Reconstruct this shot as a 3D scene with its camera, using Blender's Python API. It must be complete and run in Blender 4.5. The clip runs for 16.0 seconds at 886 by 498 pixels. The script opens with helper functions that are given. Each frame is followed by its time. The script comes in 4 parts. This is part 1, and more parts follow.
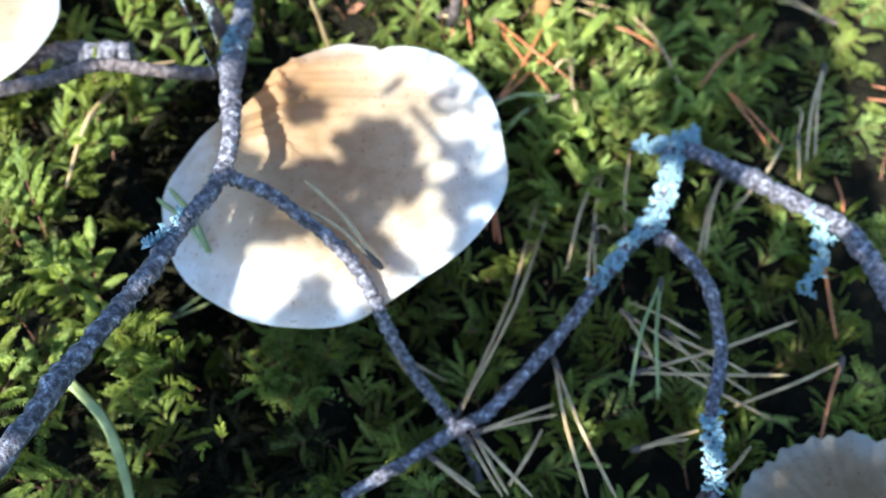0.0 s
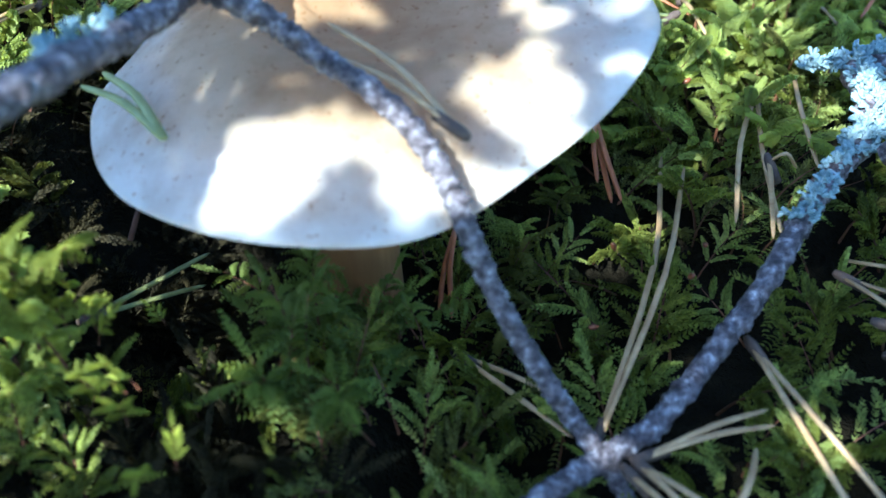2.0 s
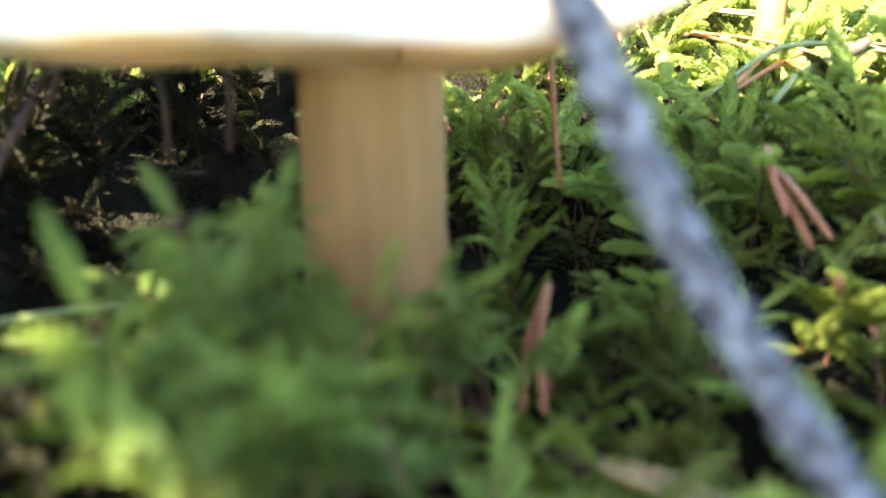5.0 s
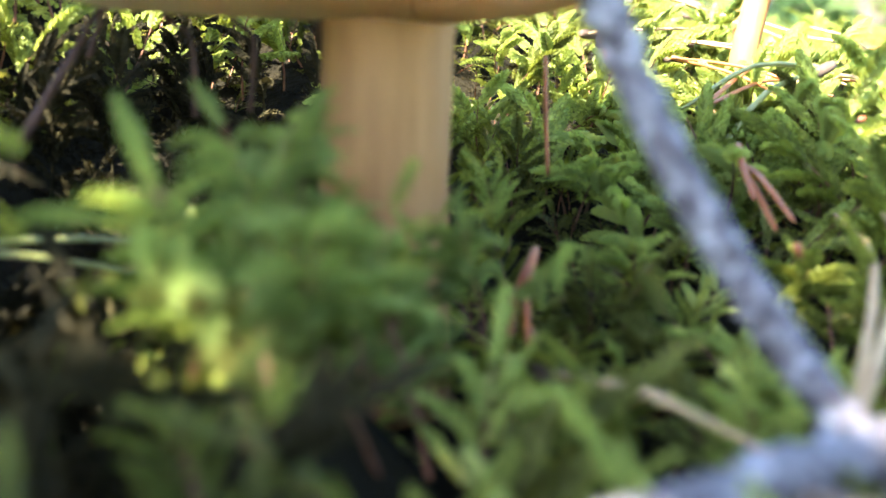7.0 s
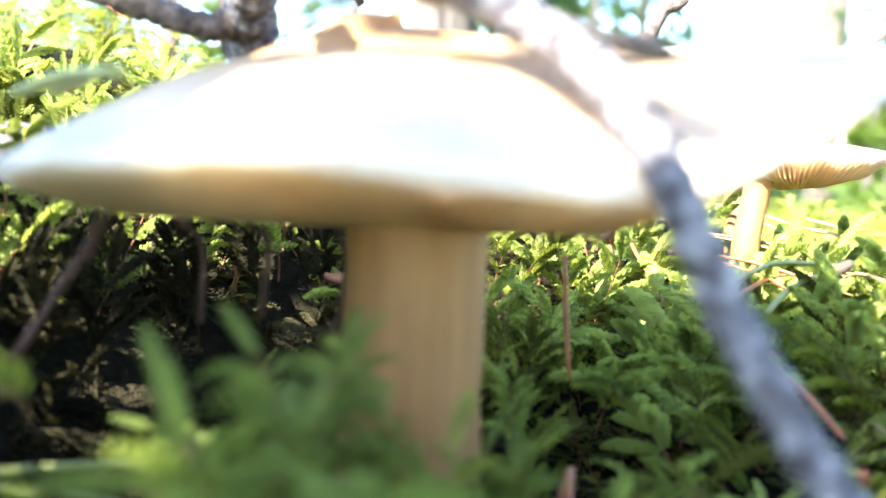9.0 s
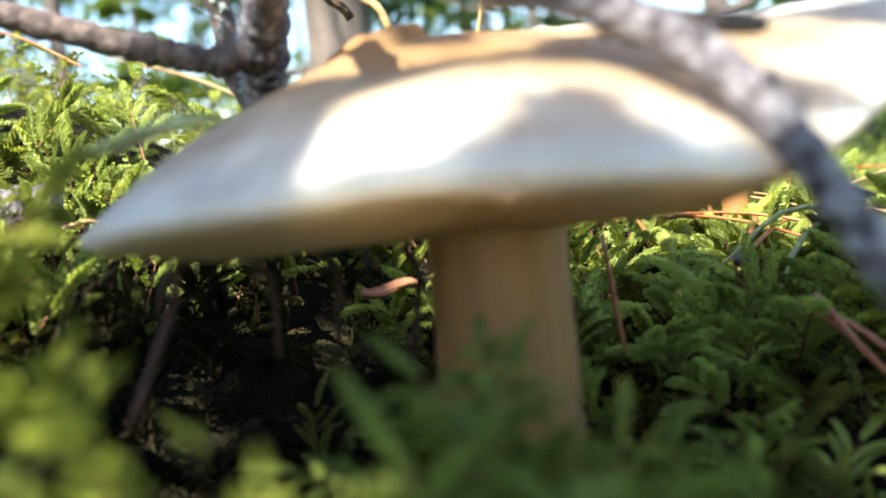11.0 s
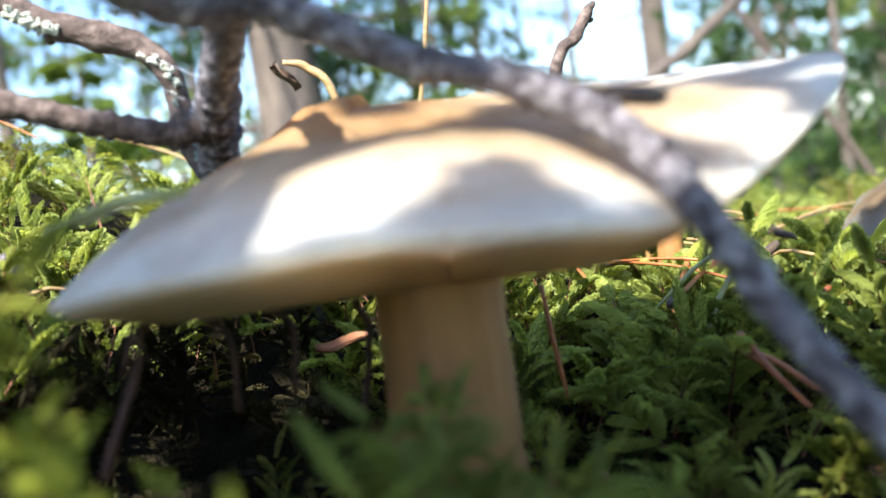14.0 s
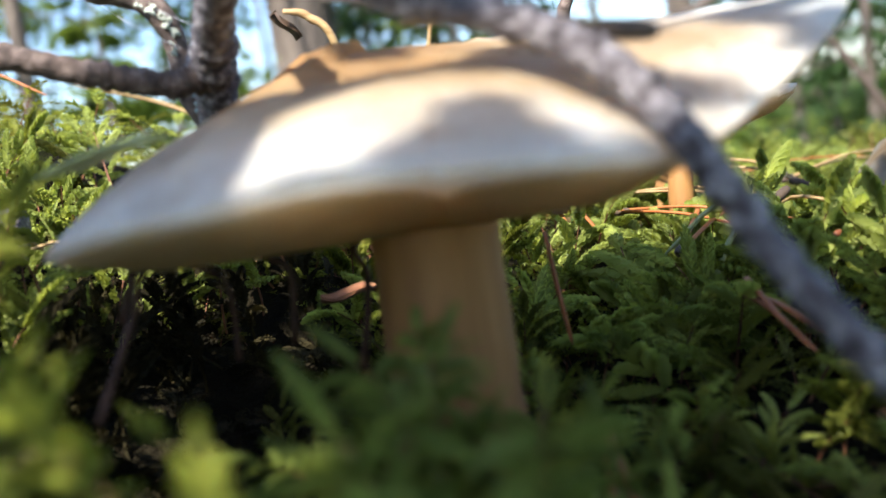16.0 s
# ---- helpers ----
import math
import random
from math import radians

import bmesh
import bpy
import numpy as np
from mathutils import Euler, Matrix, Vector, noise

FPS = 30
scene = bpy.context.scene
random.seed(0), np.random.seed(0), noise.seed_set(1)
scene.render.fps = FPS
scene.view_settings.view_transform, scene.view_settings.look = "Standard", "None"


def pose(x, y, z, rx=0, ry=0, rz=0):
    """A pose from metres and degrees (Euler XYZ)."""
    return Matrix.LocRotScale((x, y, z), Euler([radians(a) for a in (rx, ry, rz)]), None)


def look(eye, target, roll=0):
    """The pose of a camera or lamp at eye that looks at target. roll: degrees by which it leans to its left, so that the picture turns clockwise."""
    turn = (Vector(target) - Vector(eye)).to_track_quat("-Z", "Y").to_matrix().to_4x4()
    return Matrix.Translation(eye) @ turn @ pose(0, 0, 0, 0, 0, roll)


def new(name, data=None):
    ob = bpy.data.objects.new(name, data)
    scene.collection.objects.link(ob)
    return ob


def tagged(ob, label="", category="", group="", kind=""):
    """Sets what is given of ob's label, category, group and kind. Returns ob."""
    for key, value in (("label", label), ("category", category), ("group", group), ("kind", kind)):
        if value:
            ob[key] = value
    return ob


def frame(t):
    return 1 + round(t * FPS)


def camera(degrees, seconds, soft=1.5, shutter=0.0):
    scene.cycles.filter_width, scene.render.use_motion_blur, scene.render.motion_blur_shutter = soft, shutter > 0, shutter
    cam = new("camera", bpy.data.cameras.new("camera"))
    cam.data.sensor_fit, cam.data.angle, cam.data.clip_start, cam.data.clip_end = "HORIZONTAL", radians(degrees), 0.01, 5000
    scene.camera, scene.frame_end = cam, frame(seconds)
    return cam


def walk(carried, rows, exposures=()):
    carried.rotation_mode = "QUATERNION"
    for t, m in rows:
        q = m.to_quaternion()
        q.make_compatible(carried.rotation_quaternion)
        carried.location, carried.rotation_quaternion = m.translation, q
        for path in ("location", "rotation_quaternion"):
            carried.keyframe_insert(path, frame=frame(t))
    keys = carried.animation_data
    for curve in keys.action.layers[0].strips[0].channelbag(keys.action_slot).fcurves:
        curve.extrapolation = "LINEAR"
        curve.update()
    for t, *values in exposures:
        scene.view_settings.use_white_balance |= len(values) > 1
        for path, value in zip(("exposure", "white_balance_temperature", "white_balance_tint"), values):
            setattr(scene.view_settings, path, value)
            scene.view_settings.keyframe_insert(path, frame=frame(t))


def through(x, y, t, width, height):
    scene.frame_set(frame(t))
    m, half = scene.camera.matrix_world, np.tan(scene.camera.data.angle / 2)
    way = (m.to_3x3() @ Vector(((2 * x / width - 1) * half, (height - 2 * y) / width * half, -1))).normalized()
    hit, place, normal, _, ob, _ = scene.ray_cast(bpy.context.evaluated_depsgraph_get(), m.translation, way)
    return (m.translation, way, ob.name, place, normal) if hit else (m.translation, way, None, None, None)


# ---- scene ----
# ---- camera and its walk ----
cam = camera(49.6, 16.0)
cam.data.dof.use_dof = True
cam.data.dof.focus_distance = 0.200
cam.data.dof.aperture_fstop = 16.0
PATH = [
    (0.0, -0.0008, 0.0005, 0.2508, 33.10, 0.14, -0.17),
    (0.5, -0.0201, 0.0020, 0.1996, 37.58, -0.50, -3.43),
    (1.0, -0.0307, -0.0002, 0.1772, 40.33, -0.57, -3.34),
    (1.5, -0.0216, 0.0032, 0.1538, 42.22, -0.36, -2.46),
    (2.0, -0.0249, 0.0167, 0.1201, 48.15, 0.89, -2.70),
    (2.5, -0.0216, 0.0205, 0.0958, 52.54, 3.26, -1.36),
    (3.0, -0.0209, 0.0251, 0.0908, 53.26, 3.94, -1.38),
    (3.5, -0.0179, 0.0329, 0.0781, 55.42, 4.76, -0.62),
    (4.0, -0.0148, 0.0398, 0.0553, 62.20, 5.83, 0.56),
    (4.3, -0.0235, 0.0490, 0.0497, 62.92, 5.04, 0.19),
    (4.7, -0.0246, 0.0592, 0.0386, 68.67, 3.12, 1.71),
    (6.8, -0.0288, 0.0444, 0.0274, 72.64, -1.55, 0.42),
    (7.0, -0.0281, 0.0443, 0.0262, 73.45, -1.27, 1.11),
    (7.5, -0.0302, 0.0431, 0.0280, 77.33, -1.29, -0.15),
    (8.0, -0.0306, 0.0457, 0.0286, 78.69, -1.05, -0.89),
    (8.5, -0.0322, 0.0485, 0.0277, 78.39, -0.97, -0.43),
    (9.0, -0.0368, 0.0545, 0.0296, 83.45, -2.10, -1.22),
    (9.2, -0.0365, 0.0545, 0.0296, 84.52, -1.94, -0.41),
    (11.3, -0.0555, 0.0550, 0.0315, 82.07, 7.43, -7.90),
    (11.5, -0.0552, 0.0559, 0.0313, 80.48, 7.84, -8.47),
    (12.0, -0.0533, 0.0556, 0.0304, 79.93, 8.15, -8.90),
    (12.5, -0.0529, 0.0559, 0.0290, 80.56, 8.16, -8.64),
    (13.0, -0.0524, 0.0519, 0.0316, 83.59, 8.10, -8.86),
    (13.5, -0.0544, 0.0472, 0.0322, 84.92, 7.77, -9.41),
    (14.0, -0.0543, 0.0455, 0.0326, 85.66, 8.04, -9.63),
    (14.5, -0.0536, 0.0439, 0.0324, 85.88, 8.32, -9.71),
    (15.0, -0.0530, 0.0441, 0.0316, 85.31, 8.34, -9.64),
    (15.5, -0.0531, 0.0447, 0.0311, 84.87, 8.33, -8.90),
    (16.0, -0.0512, 0.0459, 0.0303, 83.40, 8.87, -8.33),
]
EXPOSURES = [(0.0, 1.90, 5000, 3), (2.0, 2.03, 4750, 2), (3.0, 2.18, 4720, 1), (4.0, 2.82, 5300, 1), (4.7, 3.5, 5950, 2), (7.0, 3.63, 5950, 9), (8.5, 3.60, 5830, 6),
             (9.2, 3.21, 5750, 5), (11.3, 1.97, 6000, 6), (12.0, 2.60, 6030, 5), (12.5, 2.92, 6040, 5), (13.0, 2.73, 5900, 7), (13.5, 2.12, 5780, 9), (14.0, 1.80, 5780, 9), (14.5, 1.56, 5750, 9), (16.0, 1.46, 5930, 10)]
walk(cam, [(t, pose(x, y, z, rx, ry, rz)) for t, x, y, z, rx, ry, rz in PATH], EXPOSURES)

# ---- sky and sun ----
SUN_EL, SUN_AZ = 47.0, -146.0          # height, and degrees from +y towards +x
sun_way = Vector((math.sin(radians(SUN_AZ)) * math.cos(radians(SUN_EL)),
                  math.cos(radians(SUN_AZ)) * math.cos(radians(SUN_EL)), math.sin(radians(SUN_EL))))
world = bpy.data.worlds.new("sky")
scene.world = world
world.use_nodes = True
wn = world.node_tree
sky = wn.nodes.new("ShaderNodeTexSky")
sky.sky_type, sky.sun_disc = "NISHITA", False
sky.air_density, sky.dust_density, sky.ozone_density = 1.0, 0.7, 2.2      # slightly hazy summer sky
sky.sun_elevation, sky.sun_rotation = radians(SUN_EL), radians(SUN_AZ)
back = wn.nodes["Background"]
back.inputs["Strength"].default_value = 0.11
wn.links.new(sky.outputs[0], back.inputs["Color"])
sun = new("sun", bpy.data.lights.new("sun", "SUN"))
sun.data.energy, sun.data.angle, sun.data.color = 5.0, radians(0.5), (1.0, 0.91, 0.78)
sun.matrix_world = look(sun_way * 20, (0, 0, 0))


# ---- materials ----
def material(name, rough=0.7, metal=0.0):
    m = bpy.data.materials.new(name)
    m.use_nodes = True
    p = m.node_tree.nodes["Principled BSDF"]
    p.inputs["Roughness"].default_value, p.inputs["Metallic"].default_value = rough, metal
    return m, m.node_tree, p


def add(t, kind, **values):
    n = t.nodes.new(kind)
    for k, v in values.items():
        n.inputs[k.replace("_", " ")].default_value = v
    return n


def ramp(t, fac, stops):
    r = t.nodes.new("ShaderNodeValToRGB")
    while len(r.color_ramp.elements) < len(stops):
        r.color_ramp.elements.new(0.5)
    for e, (at, colour) in zip(r.color_ramp.elements, stops):
        e.position, e.color = at, (*colour, 1)
    t.links.new(fac, r.inputs[0])
    return r.outputs[0]


def mix(t, fac, a, b, mode="MIX"):
    n = t.nodes.new("ShaderNodeMix")
    n.data_type, n.blend_type = "RGBA", mode
    for sock, v in ((n.inputs[0], fac), (n.inputs[6], a), (n.inputs[7], b)):
        if isinstance(v, (int, float)):
            sock.default_value = v
        elif isinstance(v, tuple):
            sock.default_value = (*v, 1)
        else:
            t.links.new(v, sock)
    return n.outputs[2]


def fine_noise(t, scale, detail=4.0, stretch=None, rough=0.6):
    c = t.nodes.new("ShaderNodeTexCoord")
    out = c.outputs["Object"]
    if stretch:
        mp = t.nodes.new("ShaderNodeMapping")
        mp.inputs["Scale"].default_value = stretch
        t.links.new(out, mp.inputs[0])
        out = mp.outputs[0]
    n = add(t, "ShaderNodeTexNoise", Scale=scale, Detail=detail, Roughness=rough)
    t.links.new(out, n.inputs["Vector"])
    return n.outputs["Fac"]


def bump(t, p, height, strength, distance):
    b = add(t, "ShaderNodeBump", Strength=strength, Distance=distance)
    t.links.new(height, b.inputs["Height"])
    t.links.new(b.outputs[0], p.inputs["Normal"])


def leafy(name, dark, mid, light, through=0.45, rough=0.45, patch=60.0):
    """Thin green leaves that let light through."""
    m, t, p = material(name, rough)
    geo = t.nodes.new("ShaderNodeNewGeometry")
    base = ramp(t, fine_noise(t, patch, 3.0), [(0.3, dark), (0.55, mid), (0.75, light)])
    one = ramp(t, geo.outputs["Random Per Island"], [(0.0, (0.55, 0.56, 0.5)), (1.0, (1.42, 1.36, 1.25))])
    colour = mix(t, 1.0, base, one, "MULTIPLY")
    t.links.new(colour, p.inputs["Base Color"])
    p.inputs["Specular IOR Level"].default_value = 0.15
    tr = t.nodes.new("ShaderNodeBsdfTranslucent")
    t.links.new(mix(t, 1.0, colour, (1.5, 1.45, 0.85), "MULTIPLY"), tr.inputs["Color"])
    ms = add(t, "ShaderNodeMixShader", Fac=through)
    t.links.new(p.outputs[0], ms.inputs[1])
    t.links.new(tr.outputs[0], ms.inputs[2])
    t.links.new(ms.outputs[0], t.nodes["Material Output"].inputs["Surface"])
    return m


def plain(name, stops, scale, rough=0.7, detail=5.0, bump_strength=0.4, bump_size=0.0004, stretch=None, fine=None):
    m, t, p = material(name, rough)
    f = fine_noise(t, scale, detail, stretch)
    t.links.new(ramp(t, f, stops), p.inputs["Base Color"])
    bump(t, p, fine_noise(t, fine or scale * 3, 4.0, stretch), bump_strength, bump_size)
    return m


moss_leaf = leafy("moss_leaf", (0.10, 0.118, 0.030), (0.225, 0.25, 0.050), (0.37, 0.39, 0.10), 0.55)
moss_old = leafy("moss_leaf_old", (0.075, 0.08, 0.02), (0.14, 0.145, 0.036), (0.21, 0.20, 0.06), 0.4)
# pale leaf for fresh tips; also puts sunlight into the colour of patches
moss_tip = leafy("moss_leaf_fresh_sunlit", (0.22, 0.27, 0.075), (0.36, 0.41, 0.125), (0.52, 0.55, 0.22), 0.55)
# dead moss taken near black, the shade under the cap put into it
shaded_dead_moss = leafy("shaded_dead_moss", (0.014, 0.012, 0.006), (0.03, 0.025, 0.01), (0.06, 0.05, 0.018), 0.2, 0.8)
# yellower leaf copy: direct sun on single tips is put into the colour
moss_sunlit = leafy("moss_leaf_sunlit", (0.24, 0.28, 0.05), (0.35, 0.39, 0.09), (0.47, 0.48, 0.14), 0.55)
# bluer copy of moss_leaf, foreground shade put into the colour
moss_shade = leafy("moss_leaf_shade", (0.105, 0.138, 0.044), (0.195, 0.245, 0.07), (0.315, 0.36, 0.12), 0.55)
stalk_mat = plain("moss_stalk", [(0.3, (0.035, 0.014, 0.008)), (0.7, (0.09, 0.038, 0.02))], 300)
moss_stem = plain("moss_stem", [(0.3, (0.10, 0.035, 0.015)), (0.7, (0.22, 0.09, 0.035))], 300)
# litter lowered to near black, shade of gaps and hollow put into it
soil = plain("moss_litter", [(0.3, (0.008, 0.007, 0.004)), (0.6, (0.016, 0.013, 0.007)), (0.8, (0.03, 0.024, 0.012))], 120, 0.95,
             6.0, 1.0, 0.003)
moss_ground = plain("moss_ground", [(0.3, (0.03, 0.045, 0.012)), (0.5, (0.075, 0.11, 0.025)), (0.62, (0.13, 0.16, 0.04)), (0.8, (0.10, 0.07, 0.035))], 9, 0.9,
                    8.0, 1.0, 0.01, None, 90)
for dull in (soil, moss_ground):
    dull.node_tree.nodes["Principled BSDF"].inputs["Specular IOR Level"].default_value = 0.05
bark = plain("grey_bark", [(0.30, (0.016, 0.012, 0.013)), (0.42, (0.06, 0.046, 0.047)), (0.52, (0.145, 0.122, 0.126)), (0.62, (0.29, 0.265, 0.27)),
                           (0.70, (0.62, 0.60, 0.59))], 620, 0.5, 7.0, 1.0, 0.0012, None, 1100)
bark_brown = plain("brown_bark", [(0.25, (0.03, 0.02, 0.016)), (0.5, (0.10, 0.068, 0.054)), (0.72, (0.24, 0.18, 0.15))], 420,
                   0.8, 6.0, 0.9, 0.0008, None, 800)
lichen_mat = plain("pale_lichen", [(0.3, (0.15, 0.22, 0.225)), (0.55, (0.27, 0.36, 0.36)), (0.75, (0.44, 0.52, 0.51))], 400, 0.9, 4.0, 0.5, 0.0003)
crust_mat = plain("lichen_crust", [(0.3, (0.36, 0.38, 0.30)), (0.7, (0.66, 0.68, 0.58))], 500, 0.9, 4.0, 0.5, 0.0003)
needle_tan = plain("dry_needle_tan", [(0.3, (0.33, 0.19, 0.075)), (0.7, (0.52, 0.36, 0.165))], 150, 0.45, 3.0, 0.3, 0.0001, (1, 1, 8))
needle_red = plain("dry_needle_rust", [(0.3, (0.27, 0.075, 0.018)), (0.7, (0.46, 0.17, 0.05))], 150, 0.45, 3.0, 0.3, 0.0001)
needle_green = plain("green_needle", [(0.3, (0.20, 0.21, 0.06)), (0.7, (0.34, 0.34, 0.12))], 150, 0.4, 3.0, 0.3, 0.0001)
sheath_mat = plain("needle_sheath", [(0.3, (0.05, 0.03, 0.02)), (0.7, (0.12, 0.08, 0.05))], 500)
dry_leaf = plain("dry_leaf", [(0.3, (0.04, 0.022, 0.012)), (0.7, (0.13, 0.075, 0.04))], 200, 0.6)
orange_flake = plain("bark_flake", [(0.3, (0.20, 0.07, 0.025)), (0.7, (0.34, 0.15, 0.06))], 200, 0.7)
bud_mat = plain("brown_bud", [(0.3, (0.13, 0.04, 0.015)), (0.7, (0.28, 0.095, 0.03))], 300, 0.4)
web_mat = plain("web_silk", [(0.3, (0.8, 0.8, 0.8)), (0.7, (0.9, 0.9, 0.9))], 300, 0.3)
tree_bark = plain("pine_bark", [(0.3, (0.05, 0.04, 0.035)), (0.55, (0.13, 0.10, 0.08)), (0.75, (0.24, 0.19, 0.15))], 18, 0.9, 6.0,
                  1.0, 0.02, (1, 1, 0.25), 40)
far_leaf = leafy("conifer_foliage", (0.022, 0.045, 0.016), (0.045, 0.085, 0.028), (0.10, 0.145, 0.04), 0.4, 0.6, 1.5)
bush_leaf = leafy("bush_foliage", (0.06, 0.10, 0.02), (0.12, 0.17, 0.03), (0.24, 0.27, 0.05), 0.5, 0.5, 3.0)


def soak(t, p, colour, share):
    """Lets some light through thin flesh."""
    tr = t.nodes.new("ShaderNodeBsdfTranslucent")
    t.links.new(colour, tr.inputs["Color"])
    ms = add(t, "ShaderNodeMixShader", Fac=share)
    t.links.new(p.outputs[0], ms.inputs[1])
    t.links.new(tr.outputs[0], ms.inputs[2])
    t.links.new(ms.outputs[0], t.nodes["Material Output"].inputs["Surface"])


def cap_material(name, centre, radius, torn=None, tone=(1, 1, 1)):
    m, t, p = material(name, 0.5)
    co = t.nodes.new("ShaderNodeTexCoord")
    off = add(t, "ShaderNodeVectorMath")
    off.operation = "DISTANCE"
    off.inputs[1].default_value = centre
    t.links.new(co.outputs["Object"], off.inputs[0])
    far = t.nodes.new("ShaderNodeMath")
    far.operation = "MULTIPLY_ADD"
    far.inputs[1].default_value = 1 / radius
    t.links.new(off.outputs["Value"], far.inputs[0])
    wob = t.nodes.new("ShaderNodeMath")
    wob.operation = "MULTIPLY_ADD"
    wob.inputs[1].default_value, wob.inputs[2].default_value = 0.5, -0.25
    t.links.new(fine_noise(t, 45, 4.0), wob.inputs[0])
    t.links.new(wob.outputs[0], far.inputs[2])
    skin = ramp(t, far.outputs[0], [(0.0, (0.50, 0.34, 0.18)), (0.5, (0.62, 0.46, 0.28)), (0.74, (0.74, 0.60, 0.42)),
                                    (0.88, (0.82, 0.76, 0.67)), (1.0, (0.85, 0.84, 0.81))])
    spots = ramp(t, fine_noise(t, 700, 2.0), [(0.28, (0.72, 0.6, 0.5)), (0.38, (1, 1, 1))])
    stain = ramp(t, fine_noise(t, 70, 5.0), [(0.35, (0.78, 0.70, 0.60)), (0.6, (1.05, 1.04, 1.0))])
    hue = mix(t, 1.0, mix(t, 1.0, mix(t, 1.0, skin, tone, "MULTIPLY"), spots, "MULTIPLY"), stain, "MULTIPLY")
    if torn:        # orange-brown bruise round a tear
        near = add(t, "ShaderNodeVectorMath")
        near.operation = "DISTANCE"
        near.inputs[1].default_value = torn[0]
        t.links.new(co.outputs["Object"], near.inputs[0])
        out = t.nodes.new("ShaderNodeMath")
        out.operation = "MULTIPLY_ADD"
        out.inputs[1].default_value = 1 / torn[1]
        t.links.new(near.outputs["Value"], out.inputs[0])
        t.links.new(wob.outputs[0], out.inputs[2])
        hue = mix(t, ramp(t, out.outputs[0], [(0.3, (0.9, 0.9, 0.9)), (0.9, (0, 0, 0))]), hue, (0.50, 0.27, 0.10))
    t.links.new(hue, p.inputs["Base Color"])
    p.inputs["Subsurface Weight"].default_value = 0.1
    p.inputs["Subsurface Radius"].default_value = (0.004, 0.003, 0.002)
    p.inputs["Subsurface Scale"].default_value = 1.0
    p.inputs["Specular IOR Level"].default_value = 0.3
    bump(t, p, fine_noise(t, 260, 5.0), 0.25, 0.0006)
    soak(t, p, hue, 0.56)
    return m


gill_mat = plain("mushroom_gill", [(0.3, (0.68, 0.53, 0.32)), (0.7, (0.82, 0.68, 0.46))], 120, 0.6)
gt = gill_mat.node_tree
soak(gt, gt.nodes["Principled BSDF"], gt.nodes["Principled BSDF"].inputs["Base Color"].links[0].from_socket, 0.62)
stem_mat = plain("mushroom_stem", [(0.3, (0.26, 0.118, 0.034)), (0.55, (0.36, 0.178, 0.052)), (0.75, (0.47, 0.25, 0.088))], 200, 0.65, 6.0,
                 0.35, 0.0003, (1, 1, 0.10), 500)


# ---- mesh helpers ----
def mesh_of(name, verts, faces, mats, index=None, smooth=True):
    """A mesh from arrays: verts n x 3, faces m x 3 or m x 4."""
    verts, faces = np.asarray(verts, np.float32), np.asarray(faces, np.int32)
    me = bpy.data.meshes.new(name)
    k = faces.shape[1]
    me.vertices.add(len(verts))
    me.vertices.foreach_set("co", verts.ravel())
    me.loops.add(faces.size)
    me.loops.foreach_set("vertex_index", faces.ravel())
    me.polygons.add(len(faces))
    me.polygons.foreach_set("loop_start", np.arange(0, faces.size, k, dtype=np.int32))
    for m in mats if isinstance(mats, (list, tuple)) else [mats]:
        me.materials.append(m)
    if index is not None:
        me.polygons.foreach_set("material_index", np.asarray(index, np.int32))
    me.update(calc_edges=True)
    me.validate()
    if smooth:
        me.polygons.foreach_set("use_smooth", np.ones(len(faces), bool))
    return me


def part(name, me, parent=None, label=""):
    ob = new(name, me)
    ob.parent = parent
    return tagged(ob, label)


def thing(name, at, label, category, group="", kind=""):
    ob = new(name)
    ob.empty_display_size = 0.01
    ob.location = at
    return tagged(ob, label, category, group, kind)


def glide(points, n):
    """n places along a smooth curve through points (x, y, z, radius ...)."""
    p = np.asarray(points, float)
    q = np.vstack([2 * p[0] - p[1], p, 2 * p[-1] - p[-2]])
    out = []
    for u in np.linspace(0, len(p) - 1, n):
        i = min(int(u), len(p) - 2)
        f = u - i
        a, b, c, d = q[i], q[i + 1], q[i + 2], q[i + 3]
        out.append(0.5 * (2 * b + (c - a) * f + (2 * a - 5 * b + 4 * c - d) * f * f + (3 * b - a - 3 * c + d) * f ** 3))
    return np.array(out)


